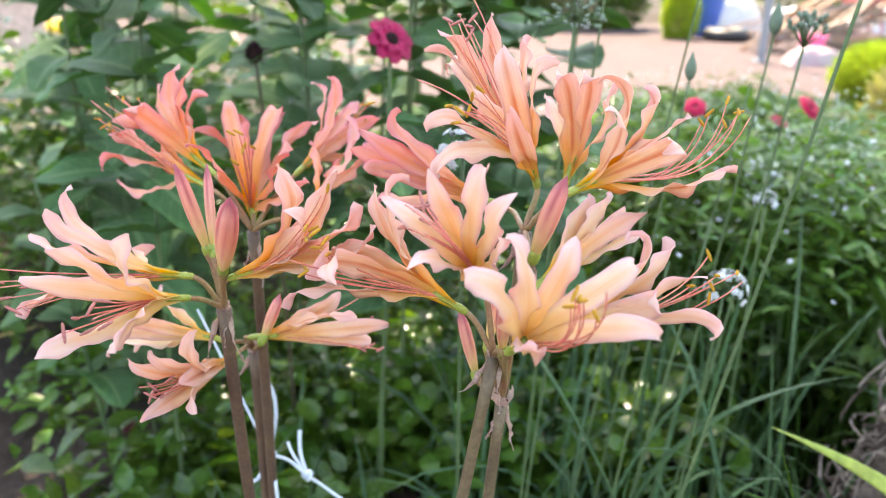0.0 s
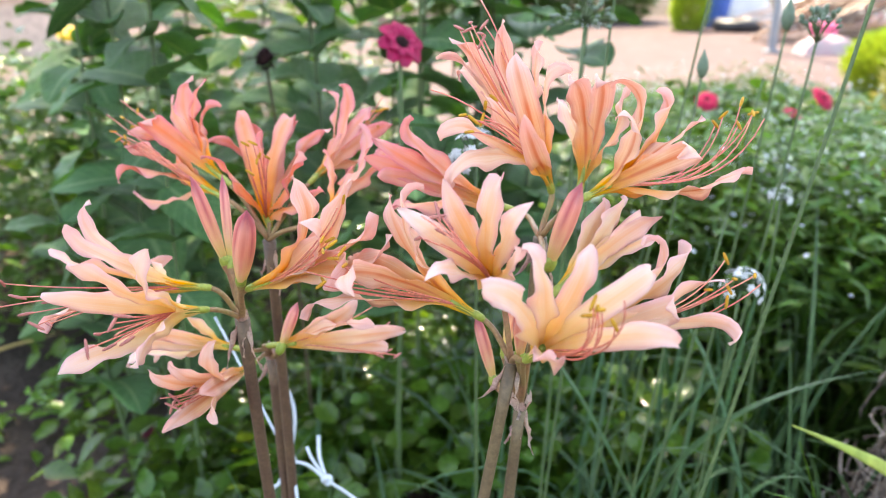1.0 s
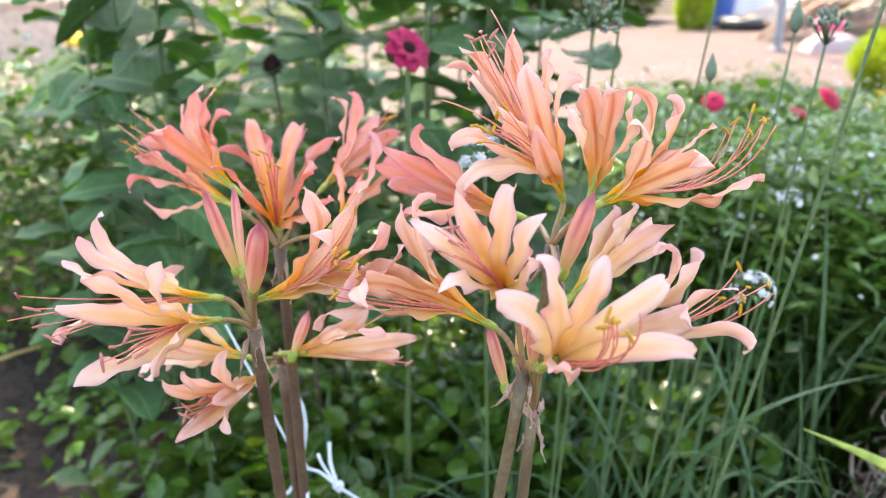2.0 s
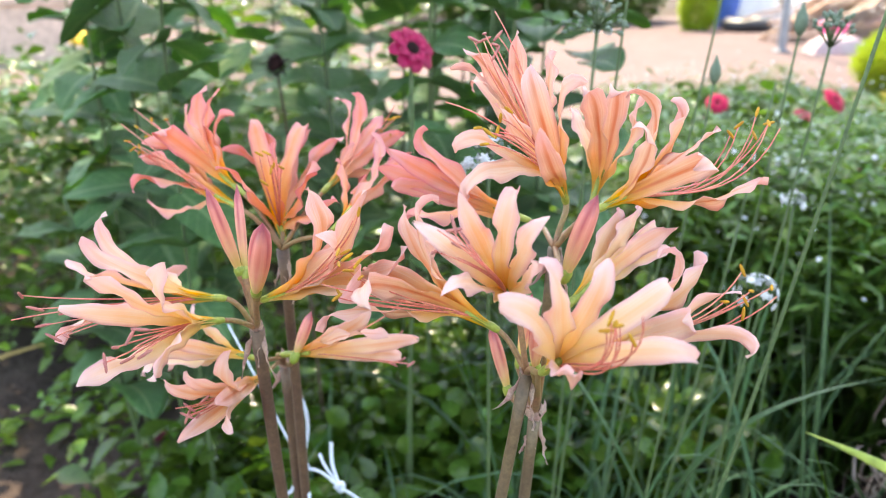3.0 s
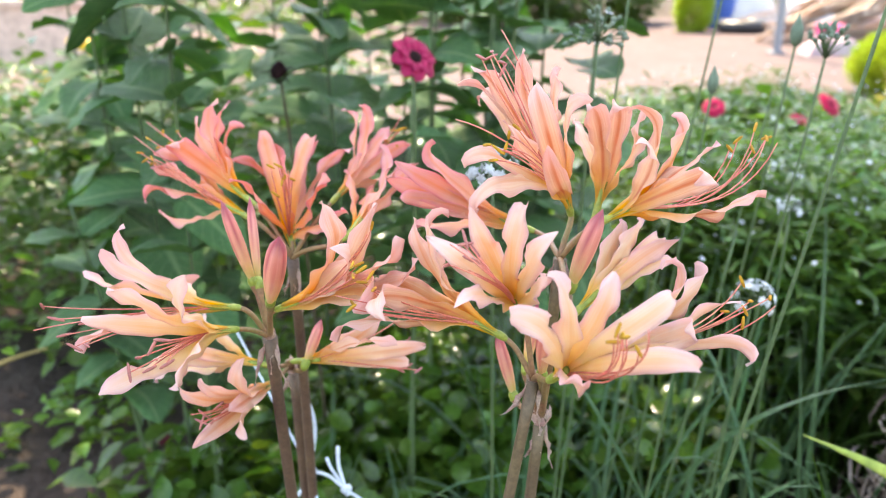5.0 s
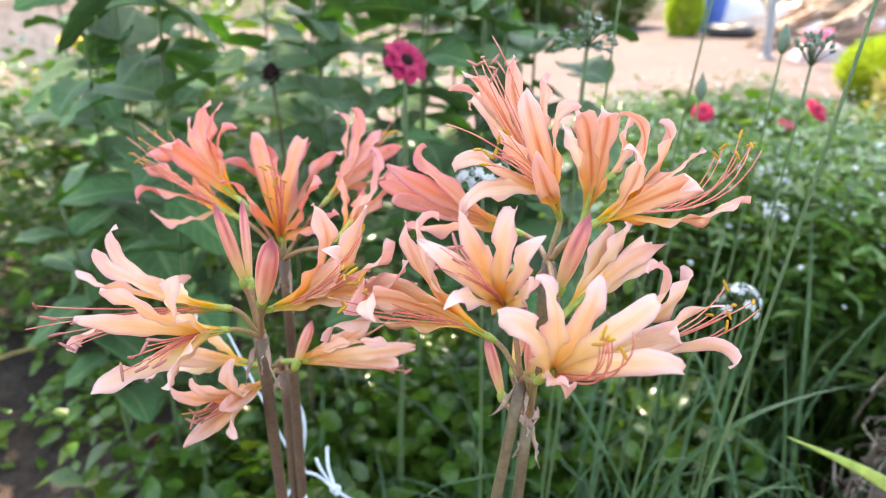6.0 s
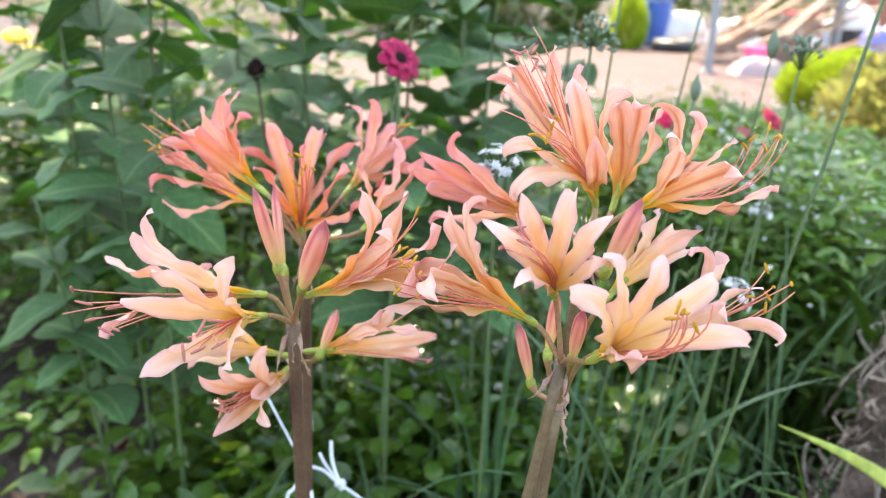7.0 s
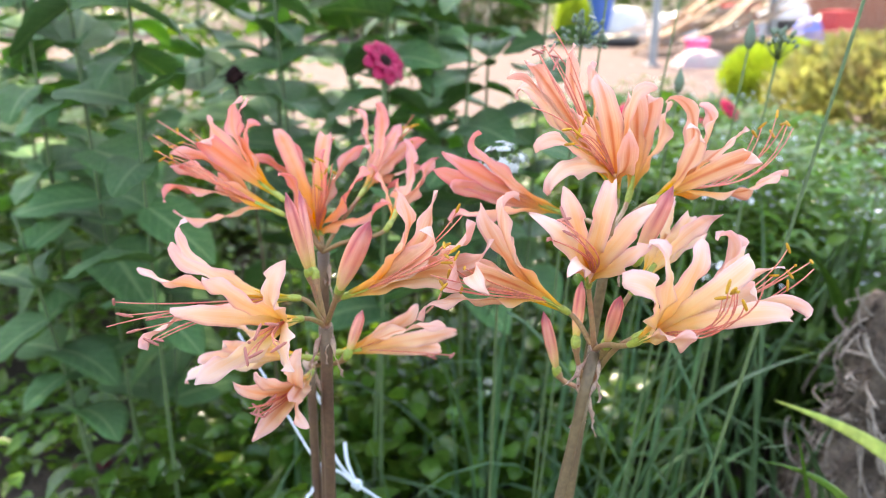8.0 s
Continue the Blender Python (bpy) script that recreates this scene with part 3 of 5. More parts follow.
lily = scape("spider_lily", (-0.066, 0.293, 0.0), (0.0264, 0.3095, 0.5191), (0.003, 0, 0), "spider lily with large pale peach flowers", STEM_OLIVE, 0.0030)
flower(lily, (0.0096, 0.3127, 0.5414), -170.3, 33.5, [(137, 18, 61, 0.074, 0.0108, 0, -0.26), (104, 18, 77, 0.079, 0.0112, 0, 1.00), (356, 15, 93, 0.095, 0.0102, 0, 0.56), (291, 29, -12, 0.086, 0.0100, 0, 1.52), (207, 14, 43, 0.074, 0.0120, 0, 1.03)], (325, 26, -9, 0.078, 0.004), (0.0264, 0.3095, 0.5191), PEACH, True)
flower(lily, (0.0191, 0.3024, 0.5603), -104.5, 35.6, [(116, 25, 14, 0.069, 0.0103, 0, 0.54), (77, 18, 64, 0.074, 0.0099, 0, 1.48), (36, 24, 0, 0.077, 0.0097, 0, 0.80), (156, 13, 34, 0.078, 0.0095, 0, 1.13), (243, 11, -7, 0.076, 0.0099, 0, 1.28), (4, 33, -51, 0.068, 0.0090, 0, 1.08)], (339, 8, -87, 0.072, 0.004), (0.0264, 0.3095, 0.5191), PALE, False)
flower(lily, (0.0338, 0.2648, 0.5459), -67.7, 40.6, [(148, 25, 68, 0.071, 0.0107, 0, 2.55), (109, 20, 68, 0.067, 0.0104, 0, 0.99), (62, 21, 70, 0.063, 0.0109, 0, 0.08), (23, 20, 113, 0.079, 0.0107, 0, 0.89), (335, 19, 37, 0.078, 0.0101, 0, 1.73), (226, 23, -3, 0.053, 0.0112, 0, -0.23)], (283, 28, -71, 0.073, 0.004), (0.0264, 0.3095, 0.5191), PALE, True)
bract(lily, (0.0264, 0.3095, 0.5191), 183, -64, 31, 0.026, 0.0046)
bract(lily, (0.0264, 0.3095, 0.5191), 322, -80, -22, 0.03, 0.0046)
bract(lily, (0.0264, 0.3095, 0.5191), 253, -90, 25, 0.02, 0.0046)
spathe(lily, (0.0264, 0.3095, 0.5191), 0.0036, 0.004)
lily = scape("spider_lily", (-0.016, 0.335, 0.0), (0.0317, 0.3409, 0.4763), (0.003, 0, 0), "fading spider lily with withered bracts", STEM_OLIVE, 0.0030)
flower(lily, (0.0422, 0.2780, 0.5437), 11.8, 14.2, [(20, 21, 14, 0.091, 0.0111, 0, 1.43), (44, 1, 45, 0.081, 0.0127, 0, -1.41), (191, 6, 54, 0.088, 0.0075, 0, 1.97), (63, 16, 62, 0.080, 0.0129, 0, 2.61), (144, 0, 84, 0.065, 0.0128, 0, 1.60)], (292, 8, -31, 0.086, 0.004), (0.0317, 0.3409, 0.4763), PALE, True)
flower(lily, (0.0454, 0.305, 0.5583), 41.5, 24.2, [(154, 7, 45, 0.063, 0.0089, 0, 1.0), (349, 19, -8, 0.079, 0.0089, 0, 1.0), (357, 32, -35, 0.072, 0.0089, -14, 1.0), (277, 19, -3, 0.077, 0.0089, 0, 1.0), (312, 11, 16, 0.082, 0.0089, 0, 1.0)], None, (0.0317, 0.3409, 0.4763), PALE, True)
lily_bud(lily, (0.0317, 0.3409, 0.4763), (0.0167, 0.3535, 0.4849), (0.0073, 0.3529, 0.5225), 0.0036)
lily_bud(lily, (0.0317, 0.3409, 0.4763), (0.0237, 0.3379, 0.5119), (0.029, 0.3549, 0.5401), 0.0036)
lily_bud(lily, (0.0317, 0.3409, 0.4763), (0.0301, 0.3002, 0.5283), (0.0298, 0.2825, 0.5612), 0.0036)
bract(lily, (0.0317, 0.3409, 0.4763), 191, -73, -4, 0.026, 0.0046)
bract(lily, (0.0317, 0.3409, 0.4763), 338, -75, -15, 0.03, 0.0046)
bract(lily, (0.0317, 0.3409, 0.4763), 258, -88, -30, 0.02, 0.0046)
spathe(lily, (0.0317, 0.3409, 0.4763), 0.0058, 0.008)
lily = scape("spider_lily", (-0.012, 0.372, 0.0), (0.039, 0.3391, 0.5713), (0.003, 0.004, 0), "tall spider lily with striped peach flowers", STEM_OLIVE, 0.0030)
flower(lily, (0.0435, 0.3481, 0.5937), -115.2, 54.5, [(214, 32, 12, 0.078, 0.0109, 0, 2.15), (237, 32, 76, 0.078, 0.0111, 0, 1.50), (298, 41, -65, 0.079, 0.0101, 0, 0.31), (182, 21, -7, 0.065, 0.0101, 0, 0.38), (299, 0, -87, 0.080, 0.0116, 0, -1.08), (28, 14, -20, 0.080, 0.0098, 0, 2.68)], (228, 16, 29, 0.076, 0.004), (0.039, 0.3391, 0.5713), PEACH, True)
flower(lily, (0.0424, 0.3529, 0.5961), 143.1, 52.2, [(14, 1, 40, 0.090, 0.0096, 0, 1.11), (77, 11, 42, 0.082, 0.0115, 0, 0.02), (321, 8, -3, 0.088, 0.0112, 0, 1.51), (145, 28, 5, 0.074, 0.0102, 0, 0.38), (248, 10, 29, 0.091, 0.0109, 0, 1.61)], (49, 28, -38, 0.082, 0.004), (0.039, 0.3391, 0.5713), PEACH, False)
flower(lily, (0.0604, 0.3785, 0.5857), 36.5, 71.7, [(102, 29, 32, 0.066, 0.0137, 0, 0.83), (113, 0, 63, 0.065, 0.0132, 0, 1.33), (350, 51, 19, 0.068, 0.0128, 0, 0.42), (239, 29, -95, 0.058, 0.0126, 0, 1.55)], None, (0.039, 0.3391, 0.5713), PEACH, True)
flower(lily, (0.0600, 0.3341, 0.5938), 16.0, 22.0, [(110, 40, 119, 0.057, 0.0121, 0, 0.60), (57, 33, 102, 0.077, 0.0118, 0, 1.22), (37, 22, 43, 0.077, 0.0122, 0, 1.07), (82, 12, -3, 0.065, 0.0121, 0, -0.02), (159, 24, 125, 0.071, 0.0114, 0, 1.16), (245, 38, -94, 0.079, 0.0128, 0, 1.64)], (277, 31, -69, 0.088, 0.020), (0.039, 0.3391, 0.5713), PEACH, True)
flower(lily, (0.0217, 0.3815, 0.5731), 166.2, 15.0, [(71, 23, 24, 0.079, 0.0102, 0, 1.55), (47, 17, 11, 0.081, 0.0105, 0, 0.33), (4, 9, 39, 0.077, 0.0109, 0, 1.17), (22, 10, 12, 0.082, 0.0113, 0, 0.58), (263, 26, -11, 0.071, 0.0111, 0, 0.78)], None, (0.039, 0.3391, 0.5713), SALMON, True)
lily_bud(lily, (0.039, 0.3391, 0.5713), (0.0426, 0.2999, 0.5746), (0.0531, 0.2914, 0.6119), 0.0045)
bract(lily, (0.039, 0.3391, 0.5713), 179, -71, 35, 0.026, 0.0046)
bract(lily, (0.039, 0.3391, 0.5713), 330, -73, 15, 0.03, 0.0046)
bract(lily, (0.039, 0.3391, 0.5713), 268, -91, 43, 0.02, 0.0046)


# ---- ground ----
def height(x, y):
    near = math.exp(-((x / 2.2) ** 2 + ((y - 0.8) / 1.6) ** 2))
    return near * (0.022 * noise.noise((x * 4, y * 4, 0)) + 0.012 * noise.noise((x * 13, y * 13, 3)) + 0.006 * noise.noise((x * 34, y * 34, 5)))


def ground_sheet():
    """One sheet of soil, fine near the bed and coarse to the horizon."""
    def steps(lo, hi, n, far):
        out = [lo + (hi - lo) * i / n for i in range(n + 1)]
        return [lo - f for f in far[::-1]] + out + [hi + f for f in far]
    far = [0.15, 0.4, 0.9, 2, 5, 12, 40, 150, 900]
    xs, ys = steps(-1.6, 1.4, 130, far), steps(0.3, 2.2, 90, far)
    verts = [(x, y, height(x, y)) for y in ys for x in xs]
    w = len(xs)
    faces = [(j * w + i, j * w + i + 1, (j + 1) * w + i + 1, (j + 1) * w + i) for j in range(len(ys) - 1) for i in range(w - 1)]
    return tagged(new("ground", mesh("ground", verts, faces, SOIL)), "dark brown garden soil of a flower bed", "ground", kind="structure")


ground_sheet()


def driveway():
    """A pale sandy slab with a rough, slightly raised edge towards the bed."""
    rr = random.Random(3)
    near = [(-9 + i * 0.5, 2.95 + 0.12 * math.sin(i * 1.3) + rr.uniform(-0.06, 0.06)) for i in range(41)]
    far = [(x, 11.6 + 0.3 * math.sin(x)) for x, _ in near]
    verts = [(x, y, 0.03) for x, y in near] + [(x, y, 0.03) for x, y in far] + [(x, y - 0.03, -0.05) for x, y in near]
    n = len(near)
    faces = [(i, i + 1, n + i + 1, n + i) for i in range(n - 1)] + [(2 * n + i, 2 * n + i + 1, i + 1, i) for i in range(n - 1)]
    return tagged(new("pavement", mesh("pavement", verts, faces, PAVING, False)), "pale sandy pink driveway in full sun", "driveway", kind="structure")


driveway()


# ---- foliage kinds ----
def blade_template(kind):
    """A leaf of unit length along x, in verts and faces."""
    if kind == "ovate":
        prof = [(0, 0.02), (0.1, 0.15), (0.3, 0.26), (0.5, 0.25), (0.75, 0.14), (1.0, 0.0)]
    elif kind == "round":
        prof = [(0, 0.03), (0.2, 0.30), (0.5, 0.44), (0.8, 0.36), (1.0, 0.02)]
    elif kind == "narrow":
        prof = [(0, 0.02), (0.3, 0.10), (0.7, 0.08), (1.0, 0.0)]
    else:
        prof = [(0, 0.035), (0.5, 0.06), (1.0, 0.0)]
    verts, faces = [], []
    for s, w in prof:
        z = -0.22 * s * s
        verts += [(s, -w, z + w * 0.25), (s, 0, z - 0.01), (s, w, z + w * 0.25)]
    for i in range(len(prof) - 1):
        a = 3 * i
        faces += [(a, a + 3, a + 4, a + 1), (a + 1, a + 4, a + 5, a + 2)]
    return np.array(verts), faces


def scatter(places, ways, ups, sizes, kind):
    """Leaves of one kind at places, pointing along ways: verts and faces of one joined mesh."""
    tv, tf = blade_template(kind)
    n, k = len(places), len(tv)
    x = ways / np.linalg.norm(ways, axis=1)[:, None]
    y = np.cross(ups, x)
    y /= np.linalg.norm(y, axis=1)[:, None] + 1e-9
    z = np.cross(x, y)
    verts = places[:, None] + sizes[:, None, None] * (tv[None, :, :1] * x[:, None] + tv[None, :, 1:2] * y[:, None] + tv[None, :, 2:] * z[:, None])
    off = (np.arange(n) * k)[:, None]
    faces = [tuple(q) for f in tf for q in (np.array(f)[None] + off)]
    return verts.reshape(-1, 3).tolist(), faces


def directions(r, n, el_lo, el_hi):
    a, e = r.uniform(0, 2 * np.pi, n), np.radians(r.uniform(el_lo, el_hi, n))
    return np.stack([np.cos(e) * np.cos(a), np.cos(e) * np.sin(a), np.sin(e)], 1)


def leafy_mass(name, seed, count, box, size, kind, mat, label, category, clumps=14, top=None):
    """Foliage past counting: small leaves gathered in clumps within a box."""
    r = np.random.default_rng(seed)
    (x0, x1), (y0, y1), (z0, z1) = box
    mid = np.stack([r.uniform(x0, x1, clumps), r.uniform(y0, y1, clumps), r.uniform(z0, z1, clumps)], 1)
    which = r.integers(0, clumps, count)
    spread = np.array([(x1 - x0), (y1 - y0), (z1 - z0)]) * np.array([0.10, 0.10, 0.22])
    p = mid[which] + r.normal(0, 1, (count, 3)) * spread
    loose = r.random(count) < 0.22
    p[loose] = np.stack([r.uniform(x0, x1, loose.sum()), r.uniform(y0, y1, loose.sum()), r.uniform(z0, z1, loose.sum())], 1)
    p[:, 2] = np.abs(p[:, 2]) + 0.004
    p[:, 2] = np.where(p[:, 2] > z1, z1 - r.uniform(0, 0.4, count) * (z1 - z0), p[:, 2])
    v, f = scatter(p, directions(r, count, -25, 40), directions(r, count, 35, 90), size * r.uniform(0.55, 1.25, count), kind)
    return tagged(new(name, mesh(name, v, f, mat)), label, category, kind="stuff")


# low weeds over the soil and between the lilies
leafy_mass("weeds", 11, 3500, ((-0.40, 0.25), (0.84, 1.25), (0.0, 0.17)), 0.026, "round", LEAF_WEED, "low green weeds with small rounded leaves", "weeds", 40)
leafy_mass("weeds", 12, 420, ((-0.78, -0.35), (0.92, 1.30), (0.0, 0.06)), 0.036, "ovate", LEAF_WEED, "scattered green weeds on bare soil", "weeds", 14)
leafy_mass("weeds", 25, 520, ((-0.52, -0.16), (0.66, 0.92), (0.0, 0.15)), 0.045, "ovate", LEAF_WEED, "leafy green weeds at the foot of the zinnias", "weeds", 24)
leafy_mass("weeds", 13, 11000, ((-0.3, 0.8), (1.15, 2.2), (0.02, 0.30)), 0.03, "ovate", LEAF_WEED, "mixed green undergrowth behind the lilies", "weeds", 40)
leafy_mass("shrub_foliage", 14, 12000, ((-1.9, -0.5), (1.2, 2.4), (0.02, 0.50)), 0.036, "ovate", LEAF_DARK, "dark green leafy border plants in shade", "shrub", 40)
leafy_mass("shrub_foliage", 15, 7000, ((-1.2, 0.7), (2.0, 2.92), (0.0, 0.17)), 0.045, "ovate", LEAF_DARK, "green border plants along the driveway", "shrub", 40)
leafy_mass("feathery_foliage", 16, 13000, ((0.26, 0.74), (1.05, 1.8), (0.16, 0.45)), 0.038, "narrow", LEAF_FEATHER, "finely cut feathery green foliage", "foliage", 60)
leafy_mass("feathery_foliage", 21, 7000, ((0.70, 1.3), (1.05, 1.6), (0.06, 0.28)), 0.036, "narrow", LEAF_FEATHER, "low finely cut feathery green foliage", "foliage", 40)
leafy_mass("feathery_foliage", 17, 7000, ((0.25, 0.95), (1.8, 2.9), (0.02, 0.30)), 0.035, "narrow", LEAF_FEATHER, "feathery green foliage further back in the bed", "foliage", 40)
leafy_mass("weeds", 19, 2400, ((0.25, 0.75), (1.12, 1.7), (0.10, 0.42)), 0.034, "ovate", LEAF_WEED, "leafy green plants mixed into the feathery foliage", "weeds", 34)
leafy_mass("weeds", 20, 2000, ((-0.12, 0.32), (0.78, 1.1), (0.02, 0.20)), 0.028, "round", LEAF_WEED, "parsley-like bright green leaves among the chives", "weeds", 26)
# small white leaves imitate sunlit sparkles on the feathery foliage
leafy_mass("white_florets", 18, 1500, ((0.28, 0.85), (1.0, 2.2), (0.24, 0.46)), 0.008, "round", WHITE_BLOOM, "tiny white specks imitating sun sparkles in the feathery foliage", "flowers", 30)

leafy_mass("shrub_foliage", 30, 5000, ((0.42, 0.9), (1.85, 2.6), (0.02, 0.40)), 0.04, "narrow", LEAF_DARK, "darker feathery plants standing behind the pale ones", "foliage", 18)
leafy_mass("shrub_foliage", 38, 1700, ((0.36, 0.74), (1.5, 1.85), (0.16, 0.44)), 0.05, "ovate", LEAF_DARK, "darker leafy plants among the feathery foliage", "foliage", 14)
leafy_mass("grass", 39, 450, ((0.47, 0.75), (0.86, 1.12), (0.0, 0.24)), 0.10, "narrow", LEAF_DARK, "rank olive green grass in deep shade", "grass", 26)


def strap_leaves(name, seed, count, xs, ys, long_range, wide_range, most_lean, mat, label, category="leaves"):
    """Strap leaves with a keel, arching from the ground."""
    r = random.Random(seed)
    verts, faces = [], []
    for k in range(count):
        x, y = r.uniform(*xs), r.uniform(*ys)
        foot = Vector((x, y, 0))
        a, lean, long = r.uniform(0, 6.3), r.uniform(0.08, most_lean), r.uniform(*long_range) * (0.75 if x < 0 else 1)
        d = Vector((math.cos(a), math.sin(a), 0))
        side = Vector((-d.y, d.x, 0))
        n, w = 8, r.uniform(*wide_range)
        p, th, o = foot.copy(), lean * 0.3, len(verts)
        bendy = r.uniform(0.3, 2.0) * lean
        for i in range(n + 1):
            s = i / n
            ww = w * (1 - s ** 3)
            keel = (Vector((0, 0, math.sin(th))) * -1 + d * math.cos(th)) * 0.3 * ww
            verts += [p - side * ww, p + keel, p + side * ww, p - keel * 0.4]
            step = long / n
            p = p + (d * math.sin(th) + Vector((0, 0, math.cos(th)))) * step
            th += bendy * (0.25 + s) * 0.5
        for i in range(n):
            for j in range(4):
                q, q2 = o + 4 * i + j, o + 4 * i + (j + 1) % 4
                faces.append((q, q2, q2 + 4, q + 4))
    return tagged(new(name, mesh(name, verts, faces, mat)), label, category, kind="stuff")


strap_leaves("strap_leaves", 21, 110, (-0.02, 0.42), (0.58, 1.0), (0.22, 0.5), (0.0026, 0.0046), 0.95, LEAF_CHIVE, "blue-green narrow strap leaves of garlic chives")
strap_leaves("strap_leaves", 23, 90, (-0.30, 0.24), (0.56, 0.95), (0.18, 0.40), (0.0024, 0.0042), 1.5, LEAF_CHIVE, "arching blue-green strap leaves between the lily stems")
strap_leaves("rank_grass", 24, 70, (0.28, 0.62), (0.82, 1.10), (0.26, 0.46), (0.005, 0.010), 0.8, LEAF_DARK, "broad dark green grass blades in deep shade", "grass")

# ---- zinnias ----
ZINNIA_LEAVES = []
for variant in range(6):
    vr = random.Random(variant)
    pts, drop = [], vr.uniform(0.25, 0.9)
    th, p = vr.uniform(-0.2, 0.35), Vector((0, 0, 0))
    for i in range(11):
        pts.append(p.copy())
        p = p + Vector((math.cos(th), 0, math.sin(th))) * 0.1
        th -= drop / 10
    ws = [1.5 * max(0.03, (i / 10 + 0.02) ** 0.42 * max(0.0, 1.0 - i / 10) ** 0.8) for i in range(11)]
    v, f, uv = sheet_data(pts, [Vector((0, 1, 0))] * 11, ws, -0.28, 0.006, 6, vr.uniform(0.01, 0.03), variant)
    ZINNIA_LEAVES.append(mesh("zinnia_leaf", v, f, LEAF_ZINNIA, uvs=uv))


def zinnia_plant(x, y, tall, lean, seed, leaf=0.112, first=0.33, gap=0.05):
    """An upright stem with opposite pairs of ovate leaves."""
    r = random.Random(seed)
    foot = Vector((x, y, height(x, y)))
    plant = empty("zinnia_plant", foot, "tall green zinnia plant with paired oval leaves", "plant", "zinnia plants")
    top = Vector((lean[0], lean[1], tall))
    line = bez(Vector((0, 0, -0.01)), Vector((lean[0] * 0.1, lean[1] * 0.1, tall * 0.35)), top * 0.7 + Vector((r.uniform(-0.02, 0.02), 0, 0)), top, 14)
    v, f = tube_data(line, [0.0026 - 0.0009 * i / 14 for i in range(15)], 7)
    part("stem", mesh("stem", v, f, STALK_GREEN if seed % 3 else STALK_BROWN), plant)
    z, turn = first, r.uniform(0, 3)
    while z < tall - 0.02:
        s = z / tall
        at = line[min(14, int(s * 14))].lerp(line[min(14, int(s * 14) + 1)], s * 14 - int(s * 14))
        for k in (0, 1):
            a = turn + math.pi * k + r.uniform(-0.35, 0.35)
            size = leaf * r.uniform(0.65, 1.2) * (1.15 - 0.5 * s)
            m = Matrix.Translation(at) @ Euler((r.uniform(-0.5, 0.5), r.uniform(-0.35, 0.4), a)).to_matrix().to_4x4() @ Matrix.Scale(size, 4)
            part("leaf", ZINNIA_LEAVES[r.randrange(6)], plant, "", m)
        turn += math.pi / 2 + r.uniform(-0.2, 0.2)
        z += gap * r.uniform(0.75, 1.25)
    return plant


ZINNIAS = [(-0.36, 0.76, 0.92, (0.05, -0.03), 1), (-0.52, 0.90, 0.88, (0.02, -0.02), 2), (-0.20, 0.90, 0.86, (-0.03, 0.02), 5),
           (-0.11, 0.96, 0.80, (0.03, 0.03), 7), (0.04, 1.02, 0.84, (0.02, 0), 8), (-0.30, 1.10, 0.88, (0.04, 0), 10),
           (0.09, 0.90, 0.76, (0.03, 0.04), 14), (-0.02, 1.22, 0.8, (0, 0), 16), (-0.43, 0.84, 0.88, (0.0, 0.0), 29), (-0.24, 1.0, 0.84, (0.02, 0.0), 31),
           (-0.06, 1.06, 0.66, (0.04, 0.0), 34), (-0.10, 0.90, 0.78, (0.02, 0.0), 41), (0.0, 0.86, 0.74, (0.02, 0.02), 43), (-0.16, 1.05, 0.80, (0.03, 0.0), 44),
           (-0.12, 0.80, 0.58, (0.02, 0.0), 22),
           (-0.46, 1.12, 0.9, (0, 0), 11), (-0.66, 1.15, 0.88, (0.05, 0), 13), (-0.80, 1.35, 0.84, (0, 0), 17), (-0.60, 1.34, 0.90, (0, 0), 20), (-0.08, 1.3, 0.8, (0.0, 0.0), 48)]
for x, y, tall, lean, seed in ZINNIAS:
    zinnia_plant(x, y, tall, lean, seed)
zinnia_plant(-0.47, 0.80, 0.46, (-0.03, -0.02), 19, 0.115, 0.20, 0.042)
zinnia_plant(-0.40, 0.90, 0.42, (0.02, -0.02), 52, 0.10, 0.16, 0.045)
more = random.Random(91)
for k in range(6):
    y = 1.22 + 0.95 * (k % 5) / 5 + more.uniform(-0.06, 0.06)
    x = -0.62 + (0.62 + 0.12 * y - 0.08) * (k + 0.5) / 6
    zinnia_plant(x, y, more.uniform(0.72, 0.86), (more.uniform(-0.05, 0.04), 0), 100 + k, 0.14, 0.36, 0.05)
leafy_mass("border_foliage", 29, 700, ((-1.15, -0.35), (1.5, 2.7), (0.16, 0.62)), 0.06, "ovate", LEAF_DARK, "tall leafy green border plants in front of the drive", "foliage", 46)


